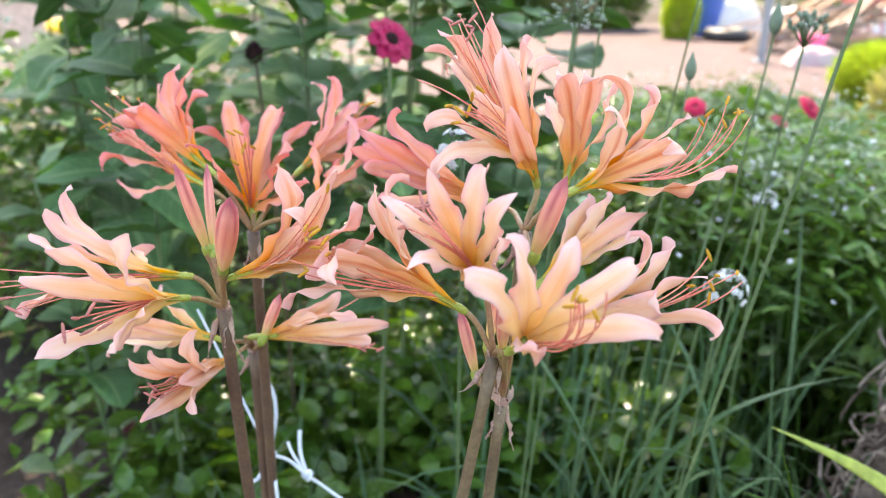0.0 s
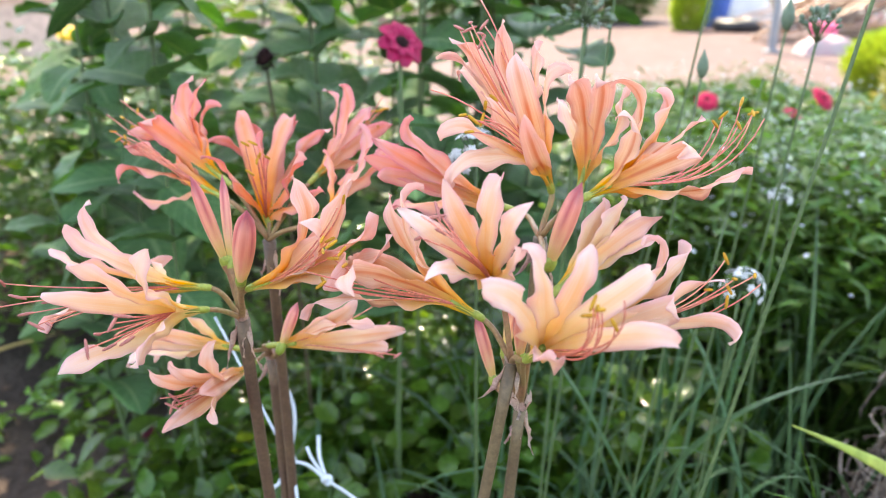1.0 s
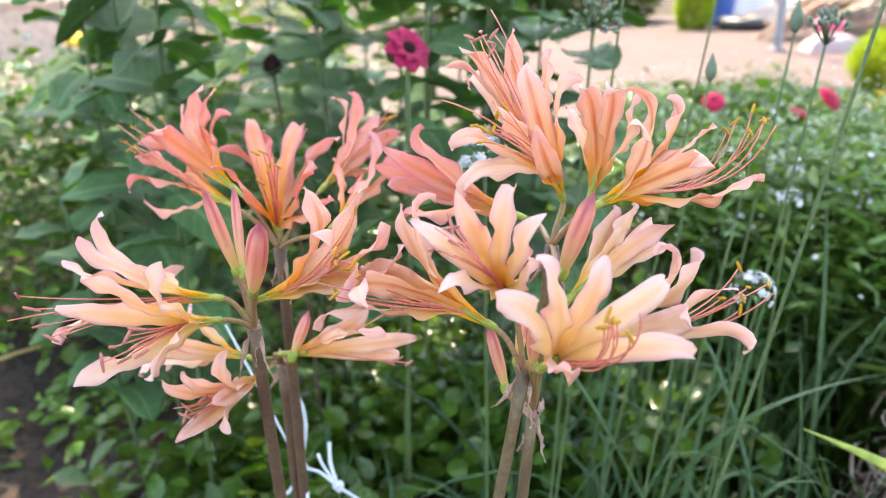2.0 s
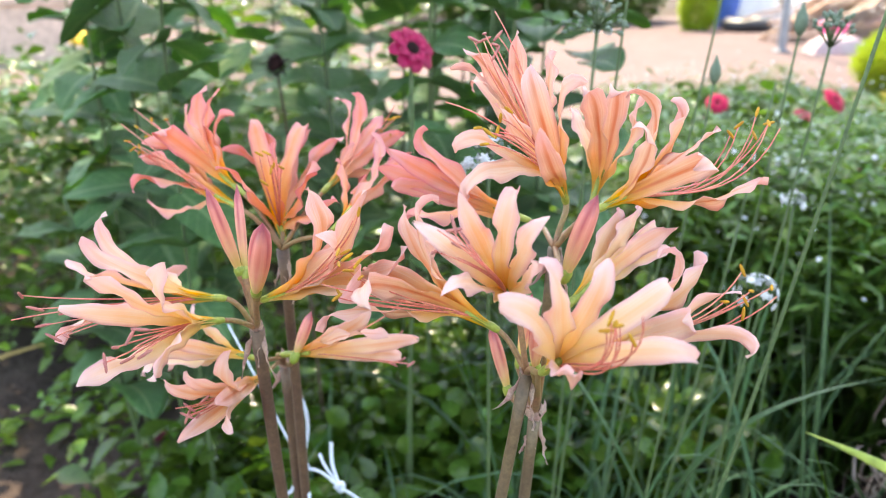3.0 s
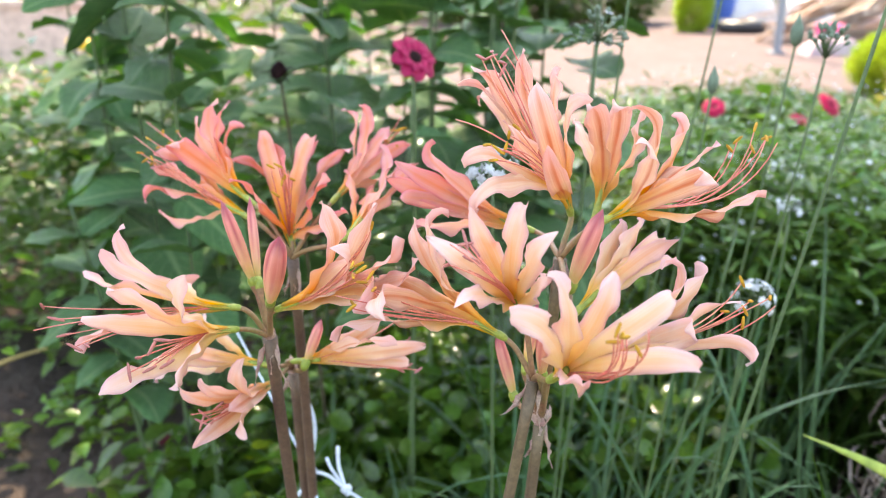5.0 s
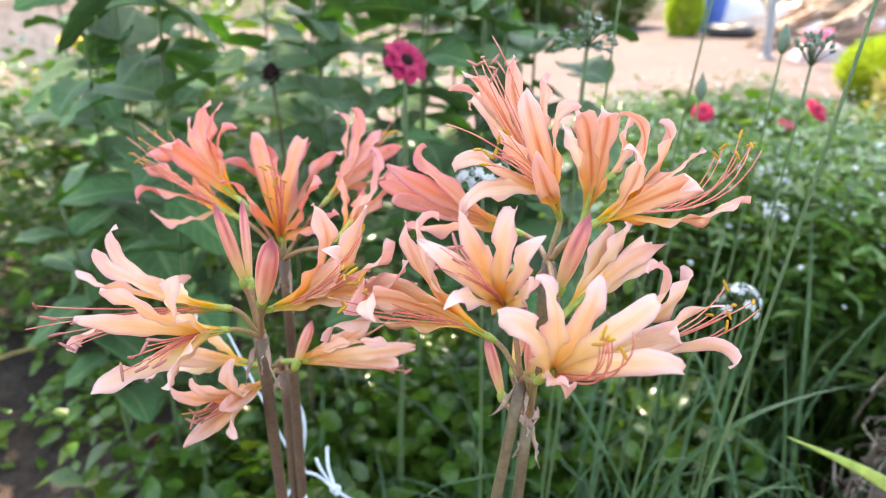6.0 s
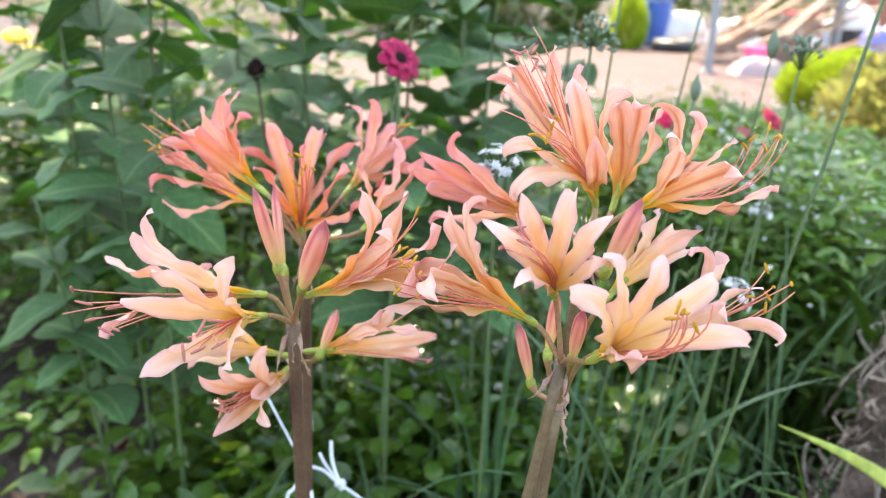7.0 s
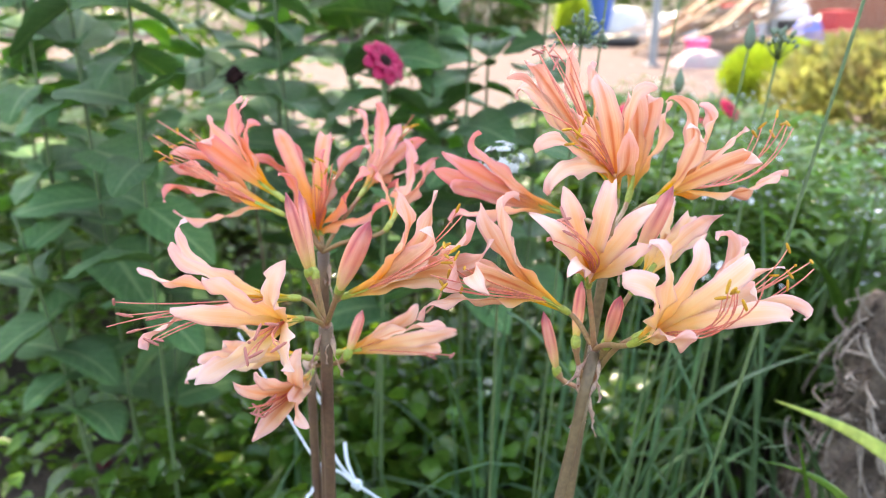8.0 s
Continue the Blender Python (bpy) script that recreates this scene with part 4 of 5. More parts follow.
def daisy_bloom(name, at, radius, petals, mat, centre, label, tilt=(0.5, 0.0), stalk=0.6, rows=2, category="flower", group="garden blooms"):
    """A bloom with rows of separate ray petals round a raised centre, on its own stalk down to the ground."""
    at = Vector(at)
    r = random.Random(int(at.x * 1000))
    foot = Vector((at.x + r.uniform(-0.03, 0.03), at.y + r.uniform(0, 0.03), 0))
    plant = empty(name, foot, label, category, group)
    head = at - foot
    line = bez(Vector((0, 0, -0.01)), Vector((0, 0, head.z * 0.4)), head - Vector((0, 0, head.z * 0.3)), head, 10)
    v, f = tube_data(line, [0.0022] * 11, 6)
    part("stem", mesh("stem", v, f, STALK_GREEN), plant)
    turn = Matrix.Translation(head) @ Euler((tilt[0], tilt[1], r.uniform(0, 1))).to_matrix().to_4x4()
    pts = [Vector((0.18 + 0.82 * i / 5, 0, 0.10 * math.sin(i * 0.6) - 0.12 * (i / 5) ** 2)) * radius for i in range(6)]
    v, f, uv = sheet_data(pts, [Vector((0, 1, 0))] * 6, [radius * w for w in (0.20, 0.44, 0.60, 0.66, 0.56, 0.24)], -0.2, 0.0006, 4, radius * 0.02)
    ray = mesh("ray_petal", v, f, mat, uvs=uv)
    for row in range(rows):
        for k in range(petals):
            m = turn @ Euler((0, -0.15 - 0.35 * row, 2 * math.pi * (k + 0.5 * row) / petals + r.uniform(-0.1, 0.1))).to_matrix().to_4x4() @ Matrix.Scale(1 - 0.25 * row, 4)
            part("petal", ray, plant, "", m)
    verts, faces = [], []
    for i in range(6):
        q = radius * 0.40 * math.cos(i / 5 * 1.5)
        for k in range(12):
            a = k * math.pi / 6 + 0.26 * (i % 2)
            verts.append((q * math.cos(a), q * math.sin(a), radius * (0.02 + 0.26 * math.sin(i / 5 * 1.5)) + (0.03 * radius if (k + i) % 2 else 0)))
    for i in range(5):
        for k in range(12):
            faces.append((i * 12 + k, i * 12 + (k + 1) % 12, i * 12 + 12 + (k + 1) % 12, i * 12 + 12 + k))
    faces.append(tuple(60 + k for k in range(12)))
    part("centre", mesh("centre", verts, faces, centre), plant, "", turn)
    return plant


daisy_bloom("zinnia_flower", (-0.09, 0.763, 0.624), 0.026, 8, PINK_BLOOM, SEED_DARK, "magenta zinnia bloom with dark brown centre", (0.95, 0.12), rows=2)
daisy_bloom("zinnia_flower", (0.62, 1.53, 0.45), 0.028, 12, CRIMSON_BLOOM, SEED_DARK, "magenta pink zinnia bloom in the feathery foliage", (0.8, 0.2), rows=3)
daisy_bloom("zinnia_flower", (0.395, 1.50, 0.45), 0.022, 12, CRIMSON_BLOOM, SEED_DARK, "magenta pink zinnia bloom in the feathery foliage", (0.8, -0.2), rows=3)
daisy_bloom("zinnia_flower", (0.60, 1.36, 0.36), 0.026, 12, CRIMSON_BLOOM, SEED_DARK, "bright pink zinnia bloom low in the foliage", (0.9, 0.2), rows=3)
daisy_bloom("zinnia_flower", (-0.53, 0.947, 0.03), 0.014, 9, RED_BLOOM, SEED_DARK, "fallen dark red bloom near the soil", (0.6, 0.0))


# ---- the sunny yard beyond ----
def bush(name, at, wide, tall, count, size, mat, label, seed, kind="narrow"):
    """A rounded dense bush: a few limbs and a crown of many small upright leaves with an uneven outline."""
    r = np.random.default_rng(seed)
    plant = empty(name, at, label, "bush")
    rr = random.Random(seed)
    for k in range(7):
        a = k * 0.9
        end = Vector((math.cos(a) * wide * 0.25, math.sin(a) * wide * 0.25, tall * 0.6))
        v, f = tube_data(bez(Vector((0, 0, -0.02)), Vector((0, 0, tall * 0.2)), end * 0.7, end, 5), [0.012 - 0.0015 * i for i in range(6)], 5)
        part("limb", mesh("limb", v, f, STALK_BROWN), plant)
    d = directions(r, count, -60, 90)
    rad = (0.6 + 0.4 * r.random(count) ** 0.5) * (1 + 0.10 * np.sin(d[:, 0] * 7 + seed) * np.cos(d[:, 1] * 6))
    p = d * rad[:, None] * np.array([wide / 2, wide / 2, tall * 0.55]) + np.array([0, 0, tall * 0.46])
    p[:, 2] = np.maximum(p[:, 2], 0.01)
    v, f = scatter(p, d + directions(r, count, 20, 90) * 0.7, directions(r, count, -90, 90), size * r.uniform(0.6, 1.3, count), kind)
    part("crown", mesh("crown", v, f, mat), plant)["kind"] = "stuff"
    return plant


bush("summer_cypress", (1.96, 9.1, 0.03), 0.36, 0.58, 7000, 0.06, LEAF_LIME, "rounded lime green summer cypress by the drive", 31)
bush("summer_cypress", (2.22, 4.45, 0.03), 0.72, 0.32, 14000, 0.045, LEAF_LIME, "low rounded lime green summer cypress bush", 32)
bush("shrub", (1.75, 2.6, 0), 1.0, 0.52, 9000, 0.048, LEAF_YELLOWISH, "airy yellowish green shrub gone to seed", 33, "ovate")
bush("shrub", (1.0, 10.9, 0), 1.8, 1.4, 7000, 0.10, LEAF_DARK, "dark green shrub beyond the driveway", 34, "ovate")
bush("shrub", (-0.4, 11.2, 0), 2.0, 1.6, 7000, 0.10, LEAF_DARK, "dark green shrub beyond the driveway", 35, "ovate")


def shade_tree():
    """An unseen tall spreading tree, added so that its broken crown shades the bed against the sun."""
    r = np.random.default_rng(5)
    foot = Vector((-5.6, 3.6, 0))
    tree = empty("tree", foot, "unseen broadleaved tree added to shade the flower bed", "tree")
    over = Vector((-0.04, 0.36, 0.55)) + sun_way * 8.0 - foot
    trunk = bez(Vector((0, 0, -0.05)), Vector((0.1, 0, 2.6)), Vector((0.6, 0.1, 4.2)), Vector((1.6, 0.3, 6.2)), 12)
    v, f = tube_data(trunk, [0.20 - 0.011 * i for i in range(13)], 12)
    part("trunk", mesh("trunk", v, f, BARK), tree)
    for k in range(14):
        a, out = k * 2.4, 0.35 + 1.15 * (k % 5) / 4
        end = over + Vector((out * math.cos(a), out * math.sin(a), 0.4 * math.sin(k * 1.7)))
        v, f = tube_data(bez(trunk[8 + k % 4], trunk[12] + Vector((0.3, 0, 0.8)), end * 0.8 + trunk[12] * 0.2 + Vector((0, 0, 0.3)), end, 8), [0.05 - 0.0055 * i for i in range(9)], 6)
        part("limb", mesh("limb", v, f, BARK), tree)
    n, clumps = 4900, 600
    ang, out = r.uniform(0, 2 * np.pi, clumps), 0.36 * r.random(clumps) ** 0.5
    out[170:] = r.uniform(0.45, 2.3, clumps - 170)
    plan = np.stack([out * np.cos(ang) * 1.1, out * np.sin(ang) * 0.8], 1)
    # extra clumps placed to shade the feathery foliage, left border and chives
    plan[285:420] = r.normal(0, 1, (135, 2)) * np.array([0.34, 0.6]) + np.array([0.64, 1.40])
    plan[420:550] = r.normal(0, 1, (130, 2)) * np.array([0.45, 0.55]) + np.array([-0.85, 1.45])
    plan[550:] = r.normal(0, 1, (50, 2)) * np.array([0.2, 0.25]) + np.array([0.46, 0.62])
    mid = np.array(over) + np.concatenate([plan, r.normal(0, 0.2, (clumps, 1))], 1)
    p = mid[r.integers(0, clumps, n)] + r.normal(0, 1, (n, 3)) * np.array([0.10, 0.10, 0.12])
    v, f = scatter(p, directions(r, n, -50, 20), directions(r, n, 30, 90), r.uniform(0.08, 0.15, n), "ovate")
    part("crown", mesh("crown", v, f, LEAF_DARK), tree)["kind"] = "stuff"


shade_tree()


def post(x, y, tall, radius, label):
    ob = empty("post", (x, y, 0.03), label, "post", "posts in the yard")
    v, f = tube_data([Vector((0, 0, -0.03)), Vector((0, 0, 0.02)), Vector((0, 0, tall)), Vector((0, 0, tall + 0.01))], [radius, radius, radius, radius * 0.7], 12)
    part("shaft", mesh("shaft", v, f, GREY_METAL), ob)
    v, f = tube_data([Vector((0, 0, 0)), Vector((0, 0, 0.02)), Vector((0, 0, 0.025))], [radius * 1.9, radius * 1.9, radius], 12)
    part("base_plate", mesh("base_plate", v, f, GREY_METAL), ob)


post(2.12, 6.6, 2.2, 0.036, "grey painted metal post on the driveway")
post(3.72, 7.8, 2.4, 0.05, "thick grey painted metal post on the driveway")


def box_data(w, d, h, at=(0, 0, 0), turn=(0, 0, 0), soft=0.0):
    """A box with bevelled edges."""
    bm = bmesh.new()
    bmesh.ops.create_cube(bm, size=1)
    for q in bm.verts:
        q.co = Vector((q.co.x * w, q.co.y * d, q.co.z * h))
    if soft:
        bmesh.ops.bevel(bm, geom=bm.edges[:], offset=soft, segments=2, affect="EDGES")
    bm.transform(Matrix.Translation(at) @ Euler(turn).to_matrix().to_4x4())
    bm.verts.index_update()
    out = [q.co.copy() for q in bm.verts], [tuple(q.index for q in face.verts) for face in bm.faces]
    bm.free()
    return out


def simple(name, at, pieces, label, category, group=""):
    """A thing from named pieces of (name, data, material)."""
    ob = empty(name, at, label, category, group)
    for piece, data, mat in pieces:
        part(piece, mesh(piece, data[0], data[1], mat, False), ob)
    return ob


def sagging_cover(w, d, h, seed):
    """A crumpled sheet over a heap."""
    n, verts, faces = 14, [], []
    for j in range(n + 1):
        for i in range(n + 1):
            x, y = i / n - 0.5, j / n - 0.5
            z = h * max(0.0, 1 - (2 * max(abs(x), abs(y))) ** 4) + 0.12 * h * noise.noise((x * 5 + seed, y * 5, seed))
            verts.append((x * w, y * d, max(0.002, z)))
    for j in range(n):
        for i in range(n):
            a = j * (n + 1) + i
            faces.append((a, a + 1, a + n + 2, a + n + 1))
    return verts, faces


Z = 0.03
simple("tarpaulin", (2.65, 9.6, Z), [("cover", sagging_cover(0.7, 0.5, 0.42, 1), WHITE_PAINT)], "crumpled white tarpaulin over a heap", "tarpaulin", "white covers in the yard")
simple("tarpaulin", (3.25, 9.4, Z), [("cover", sagging_cover(0.6, 0.5, 0.34, 4), WHITE_PAINT)], "crumpled white tarpaulin over a heap", "tarpaulin", "white covers in the yard")
simple("tarpaulin", (3.35, 7.9, Z), [("cover", sagging_cover(0.8, 0.5, 0.2, 7), plain_material("faded_pink_cover", (0.40, 0.25, 0.27), (0.33, 0.28, 0.29), 7, 0.7, 0.3))], "low crumpled faded pink sheet on the ground", "tarpaulin", "white covers in the yard")
for x, y, w, h, seed in ((4.55, 10.2, 0.55, 0.34, 9), (5.15, 10.4, 0.62, 0.52, 10), (5.75, 10.3, 0.5, 0.30, 11), (4.05, 9.3, 0.42, 0.22, 13)):
    simple("tarpaulin", (x, y, Z), [("cover", sagging_cover(w, 0.5, h, seed), WHITE_PAINT)], "white sheet over stored goods", "tarpaulin", "white covers in the yard")
for x, y, w, h, mat, look_of in ((4.85, 9.6, 0.34, 0.24, BLACK_PLASTIC, "dark plastic crate among the stored goods"), (5.5, 9.7, 0.30, 0.34, RED_PLASTIC, "red plastic crate among the stored goods"), (4.3, 9.9, 0.26, 0.40, PLANK, "upright wooden box among the stored goods")):
    simple("crate", (x, y, Z), [("body", box_data(w, 0.3, h, (0, 0, h / 2), (0, 0, 0.2), 0.01), mat), ("rim", box_data(w + 0.03, 0.33, 0.04, (0, 0, h), (0, 0, 0.2), 0.008), mat)], look_of, "crate", "crates in the yard")
v0 = tube_data([Vector((0, 0, 0)), Vector((0, 0, 0.05)), Vector((0, 0, 0.5)), Vector((0, 0, 0.52))], [0.14, 0.155, 0.17, 0.15], 16)
simple("bin", (2.36, 9.5, Z), [("body", v0, BLUE_PLASTIC), ("rim", tube_data([Vector((0, 0, 0.5)), Vector((0, 0, 0.54))], [0.185, 0.185], 16), BLUE_PLASTIC)], "blue plastic bin standing on the drive", "bin")
ring = [Vector((0.2 * math.cos(k * math.pi / 12), 0.2 * math.sin(k * math.pi / 12), 0.07)) for k in range(25)]
simple("tyre", (2.45, 8.9, Z), [("tread", tube_data(ring, [0.07] * 25, 10, False), BLACK_PLASTIC)], "black rubber tyre lying flat on the drive", "tyre")
rr = random.Random(8)
PALE_LATH = plain_material("weathered_lath", (0.36, 0.27, 0.22), (0.20, 0.14, 0.11), 9, 0.8, 0.6)
for k in range(34):
    a, long = rr.uniform(-0.5, 0.7), rr.uniform(0.7, 1.5)
    rise = rr.uniform(0.08, 0.75)
    ob = empty("plank", (2.62 + rr.uniform(-0.35, 0.8), 7.55 + rr.uniform(-0.25, 0.35), Z + 0.02 + 0.009 * k), "rough brown timber offcut leaning in a pile", "plank", "pile of timber")
    piece = box_data(long, rr.uniform(0.02, 0.07), rr.uniform(0.012, 0.03), (long * 0.3 * math.cos(rise), 0, long * 0.32 * math.sin(rise)), (0, -rise, a * 0.4), 0.004)
    part("board", mesh("board", piece[0], piece[1], PALE_LATH if k % 3 else PLANK, False), ob)
bucket = tube_data([Vector((0, 0, 0)), Vector((0, 0, 0.01)), Vector((0, 0, 0.2))], [0.08, 0.085, 0.11], 16)
simple("bucket", (2.62, 6.9, Z), [("body", bucket, PINK_PLASTIC), ("rim", tube_data([Vector((0, 0, 0.19)), Vector((0, 0, 0.21))], [0.118, 0.118], 16), PINK_PLASTIC)], "bright pink plastic bucket", "bucket")
simple("cloth", (2.5, 6.5, Z), [("sheet", sagging_cover(0.42, 0.3, 0.14, 12), plain_material("pale_pink_cloth", (0.40, 0.24, 0.27), (0.36, 0.31, 0.31), 9, 0.8, 0.3))], "crumpled pale pink and white cloth", "cloth")
seat = [("seat", box_data(0.34, 0.34, 0.04, (0, 0, 0.46), (0, 0, 0), 0.012), RED_PLASTIC)] + [("leg", tube_data([Vector((sx * 0.16, sy * 0.16, 0)), Vector((sx * 0.12, sy * 0.12, 0.45))], [0.014, 0.014], 8), RED_PLASTIC) for sx in (-1, 1) for sy in (-1, 1)]
simple("stool", (3.55, 8.2, Z), seat, "red plastic stool on the drive", "stool")
simple("cloth", (4.75, 9.0, Z), [("sheet", sagging_cover(0.3, 0.3, 0.3, 15), plain_material("violet_cloth", (0.16, 0.18, 0.55), (0.2, 0.22, 0.5), 9, 0.8, 0.3))], "folded blue violet cloth", "cloth")


def brick_pier(x, y, wide, rows):
    """A pier of separate bricks with recessed joints."""
    ob = empty("wall_pier", (x, y, 0), "weathered red brick pier in the yard", "wall", kind="structure")
    v, f = box_data(wide - 0.02, 0.22, rows * 0.08, (0, 0, rows * 0.04))
    part("mortar", mesh("mortar", v, f, PLASTER, False), ob)
    v, f = box_data(0.215, 0.10, 0.065, (0, 0, 0), (0, 0, 0), 0.006)
    me = mesh("brick", v, f, BRICK_RED, False)
    for j in range(rows):
        n = int(wide / 0.23)
        for i in range(n):
            part("brick", me, ob, "", Matrix.Translation((-wide / 2 + 0.115 + i * 0.23 + (0.06 if j % 2 else 0), -0.085, 0.04 + j * 0.08)))


brick_pier(6.6, 11.6, 1.7, 9)


def plaster_wall():
    """A low pinkish garden wall with a coping."""
    ob = empty("wall_garden", (-4.6, 6.2, 0), "low pinkish plastered garden wall with flat coping", "wall", kind="structure")
    v, f = box_data(1.9, 0.25, 0.5, (0, 0, 0.25), (0, 0, 0), 0.01)
    part("wall", mesh("wall", v, f, PLASTER, False), ob)
    v, f = box_data(2.0, 0.32, 0.06, (0, 0, 0.53), (0, 0, 0), 0.012)
    part("coping", mesh("coping", v, f, PLASTER, False), ob)


plaster_wall()


def far_hedge():
    """Loose hedges that close the yard."""
    r = np.random.default_rng(77)
    for x0, x1, y0, y1, tall, seed in ((-14, 0.9, 11.5, 14, 2.2, 1), (2.9, 14, 13, 16, 2.4, 2), (-14, -8, 3, 12, 2.2, 3)):
        n = 9000
        p = np.stack([r.uniform(x0, x1, n), r.uniform(y0, y1, n), tall * r.random(n) ** 0.8], 1)
        v, f = scatter(p, directions(r, n, -20, 50), directions(r, n, 20, 90), r.uniform(0.1, 0.24, n), "ovate")
        tagged(new("hedge", mesh("hedge", v, f, LEAF_WEED if seed == 1 else LEAF_DARK)), "loose green hedge closing the yard", "hedge", kind="stuff")


far_hedge()


# ---- flower stalks, stump, cord ----
def stalk(name, foot, top, radius, label, category="stalk", bend=(0, 0, 0), group="chive stalks", mat=None):
    foot, top = Vector(foot), Vector(top)
    ob = empty(name, foot, label, category, group)
    line = bez(Vector((0, 0, -0.01)), (top - foot) * 0.33 + Vector(bend), (top - foot) * 0.66 + Vector(bend), top - foot, 12)
    v, f = tube_data(line, [radius * (1.1 - 0.3 * i / 12) for i in range(13)], 8)
    part("stem", mesh("stem", v, f, mat or STALK_GREEN), ob)
    v, f = tube_data(line[:3], [radius * 1.5, radius * 1.45, radius * 1.15], 8)
    part("sheath", mesh("sheath", v, f, LEAF_CHIVE), ob)
    return ob, top - foot


def chive_umbel(foot, top, radius, count, open_heads, label, bend=(0, 0, 0), seed=1, white=True, lift=35):
    """A chive stalk with a head of thin rays, each with its small star or capsule."""
    ob, at = stalk("chive_flower", foot, top, 0.0014, label, "flower", bend, "chive flowers")
    r = random.Random(seed)
    pts = [Vector((0.0, 0, 0)), Vector((0.5, 0, 0.1)), Vector((1, 0, 0.0))]
    star_v, star_f = [], []
    for k in range(6):
        a = k * math.pi / 3
        q = Matrix.Rotation(a, 3, "Z")
        v, f, _ = sheet_data([q @ (p * 0.0040) for p in pts], [q @ Vector((0, 1, 0))] * 3, [0.001, 0.0032, 0.0006], 0.2, 0.0004, 2)
        star_v, star_f = join((star_v, star_f), (v, f))
    star = mesh("floret", star_v, star_f, WHITE_BLOOM)
    v, f = tube_data([Vector((0, 0, -0.002)), Vector((0, 0, 0)), Vector((0, 0, 0.002)), Vector((0, 0, 0.0035))], [0.0006, 0.0018, 0.0018, 0.0004], 6)
    capsule = mesh("capsule", v, f, BUD_GREEN)
    v, f = tube_data([Vector((0, 0, 0)), Vector((0, 0, 1))], [0.0005 / radius, 0.0004 / radius], 4)
    ray = mesh("ray", v, f, STALK_GREEN)
    for k in range(count):
        d = aim(r.uniform(0, 360), r.uniform(-15, 90) if lift < 50 else r.uniform(35, 90))
        long = radius * r.uniform(0.75, 1.1)
        rot = d.to_track_quat("Z", "Y").to_matrix().to_4x4()
        part("ray", ray, ob, "", Matrix.Translation(at) @ rot @ Matrix.Scale(long, 4))
        part("floret" if k < open_heads else "capsule", star if k < open_heads else capsule, ob, "", Matrix.Translation(at + d * long) @ rot)
    return ob


chive_umbel((0.17, 0.63, 0), (0.257, 0.62, 0.637), 0.024, 30, 3, "chive flower head going to seed on a tall stalk", (0.01, 0, 0), 3, True, 60)
chive_umbel((0.05, 0.62, 0), (0.077, 0.594, 0.655), 0.022, 44, 5, "pale chive flower head on a tall stalk", (0, 0, 0), 4)
chive_umbel((0.19, 0.60, 0), (0.208, 0.565, 0.452), 0.017, 34, 30, "small white chive flower head", (0, 0, 0), 5)
chive_umbel((0.0, 0.55, 0), (0.0, 0.489, 0.575), 0.018, 34, 28, "small bluish white chive flower head", (0, 0, 0), 6)
chive_umbel((0.27, 0.70, 0), (0.262, 0.66, 0.50), 0.012, 16, 12, "small white chive flower head", (0, 0, 0), 7)


def chive_bud(foot, top, label="slim chive stalk with a closed papery bud", bend=(0, 0, 0), size=0.0048):
    ob, at = stalk("chive_bud", foot, top, 0.0012, label, "stalk", bend)
    v, f = tube_data([at + Vector((0, 0, z * size)) for z in (-0.5, 0, 1, 2.2, 3.2, 4.2)], [0.0016, size * 0.7, size, size * 0.85, size * 0.4, 0.0004], 8)
    part("bud", mesh("bud", v, f, BUD_GREEN), ob)


chive_bud((0.12, 0.66, 0), (0.175, 0.627, 0.612), "slim chive stalk with a closed grey-green bud")
chive_bud((0.17, 0.66, 0), (0.240, 0.64, 0.648), "slim chive stalk with a closed grey-green bud", (0.006, 0, 0), 0.0055)
stalk("chive_stalk", (0.085, 0.425, 0), (0.226, 0.445, 0.72), 0.0015, "tall bare green chive stalk leaning sideways", "stalk", (0.006, 0, 0))
stalk("chive_stalk", (0.09, 0.66, 0), (0.196, 0.69, 0.72), 0.0012, "tall bare green chive stalk leaning sideways", "stalk")
stalk("chive_stalk", (0.045, 0.60, 0), (0.105, 0.62, 0.72), 0.0012, "tall bare green chive stalk", "stalk")
stalk("chive_stalk", (0.16, 0.68, 0), (0.246, 0.70, 0.60), 0.0012, "bare green chive stalk", "stalk")
stalk("chive_stalk", (0.13, 0.60, 0), (0.200, 0.60, 0.50), 0.0012, "bare green chive stalk", "stalk")
stalk("chive_stalk", (0.11, 0.56, 0), (0.165, 0.58, 0.47), 0.0012, "bare green chive stalk", "stalk")


def blade_leaf(name, points, width, mat, label, cup=0.5, side=None):
    """One long leaf blade along a smooth line."""
    a, b, c, d = (Vector(p) for p in points)
    line = bez(a, b, c, d, 16)
    side = Vector(side) if side else (d - a).cross(Vector((0, 0, 1))).normalized()
    ws = [width * (0.6 + 0.4 * min(1, i / 5)) * max(0.03, 1 - max(0, (i - 6) / 10) ** 1.7) for i in range(17)]
    v, f, uv = sheet_data(line, [side] * 17, ws, cup, 0.0008, 4, width * 0.02)
    ob = empty(name, a, label, "leaf", "long leaf blades")
    part("blade", mesh("blade", [p - a for p in v], f, mat, uvs=uv), ob)


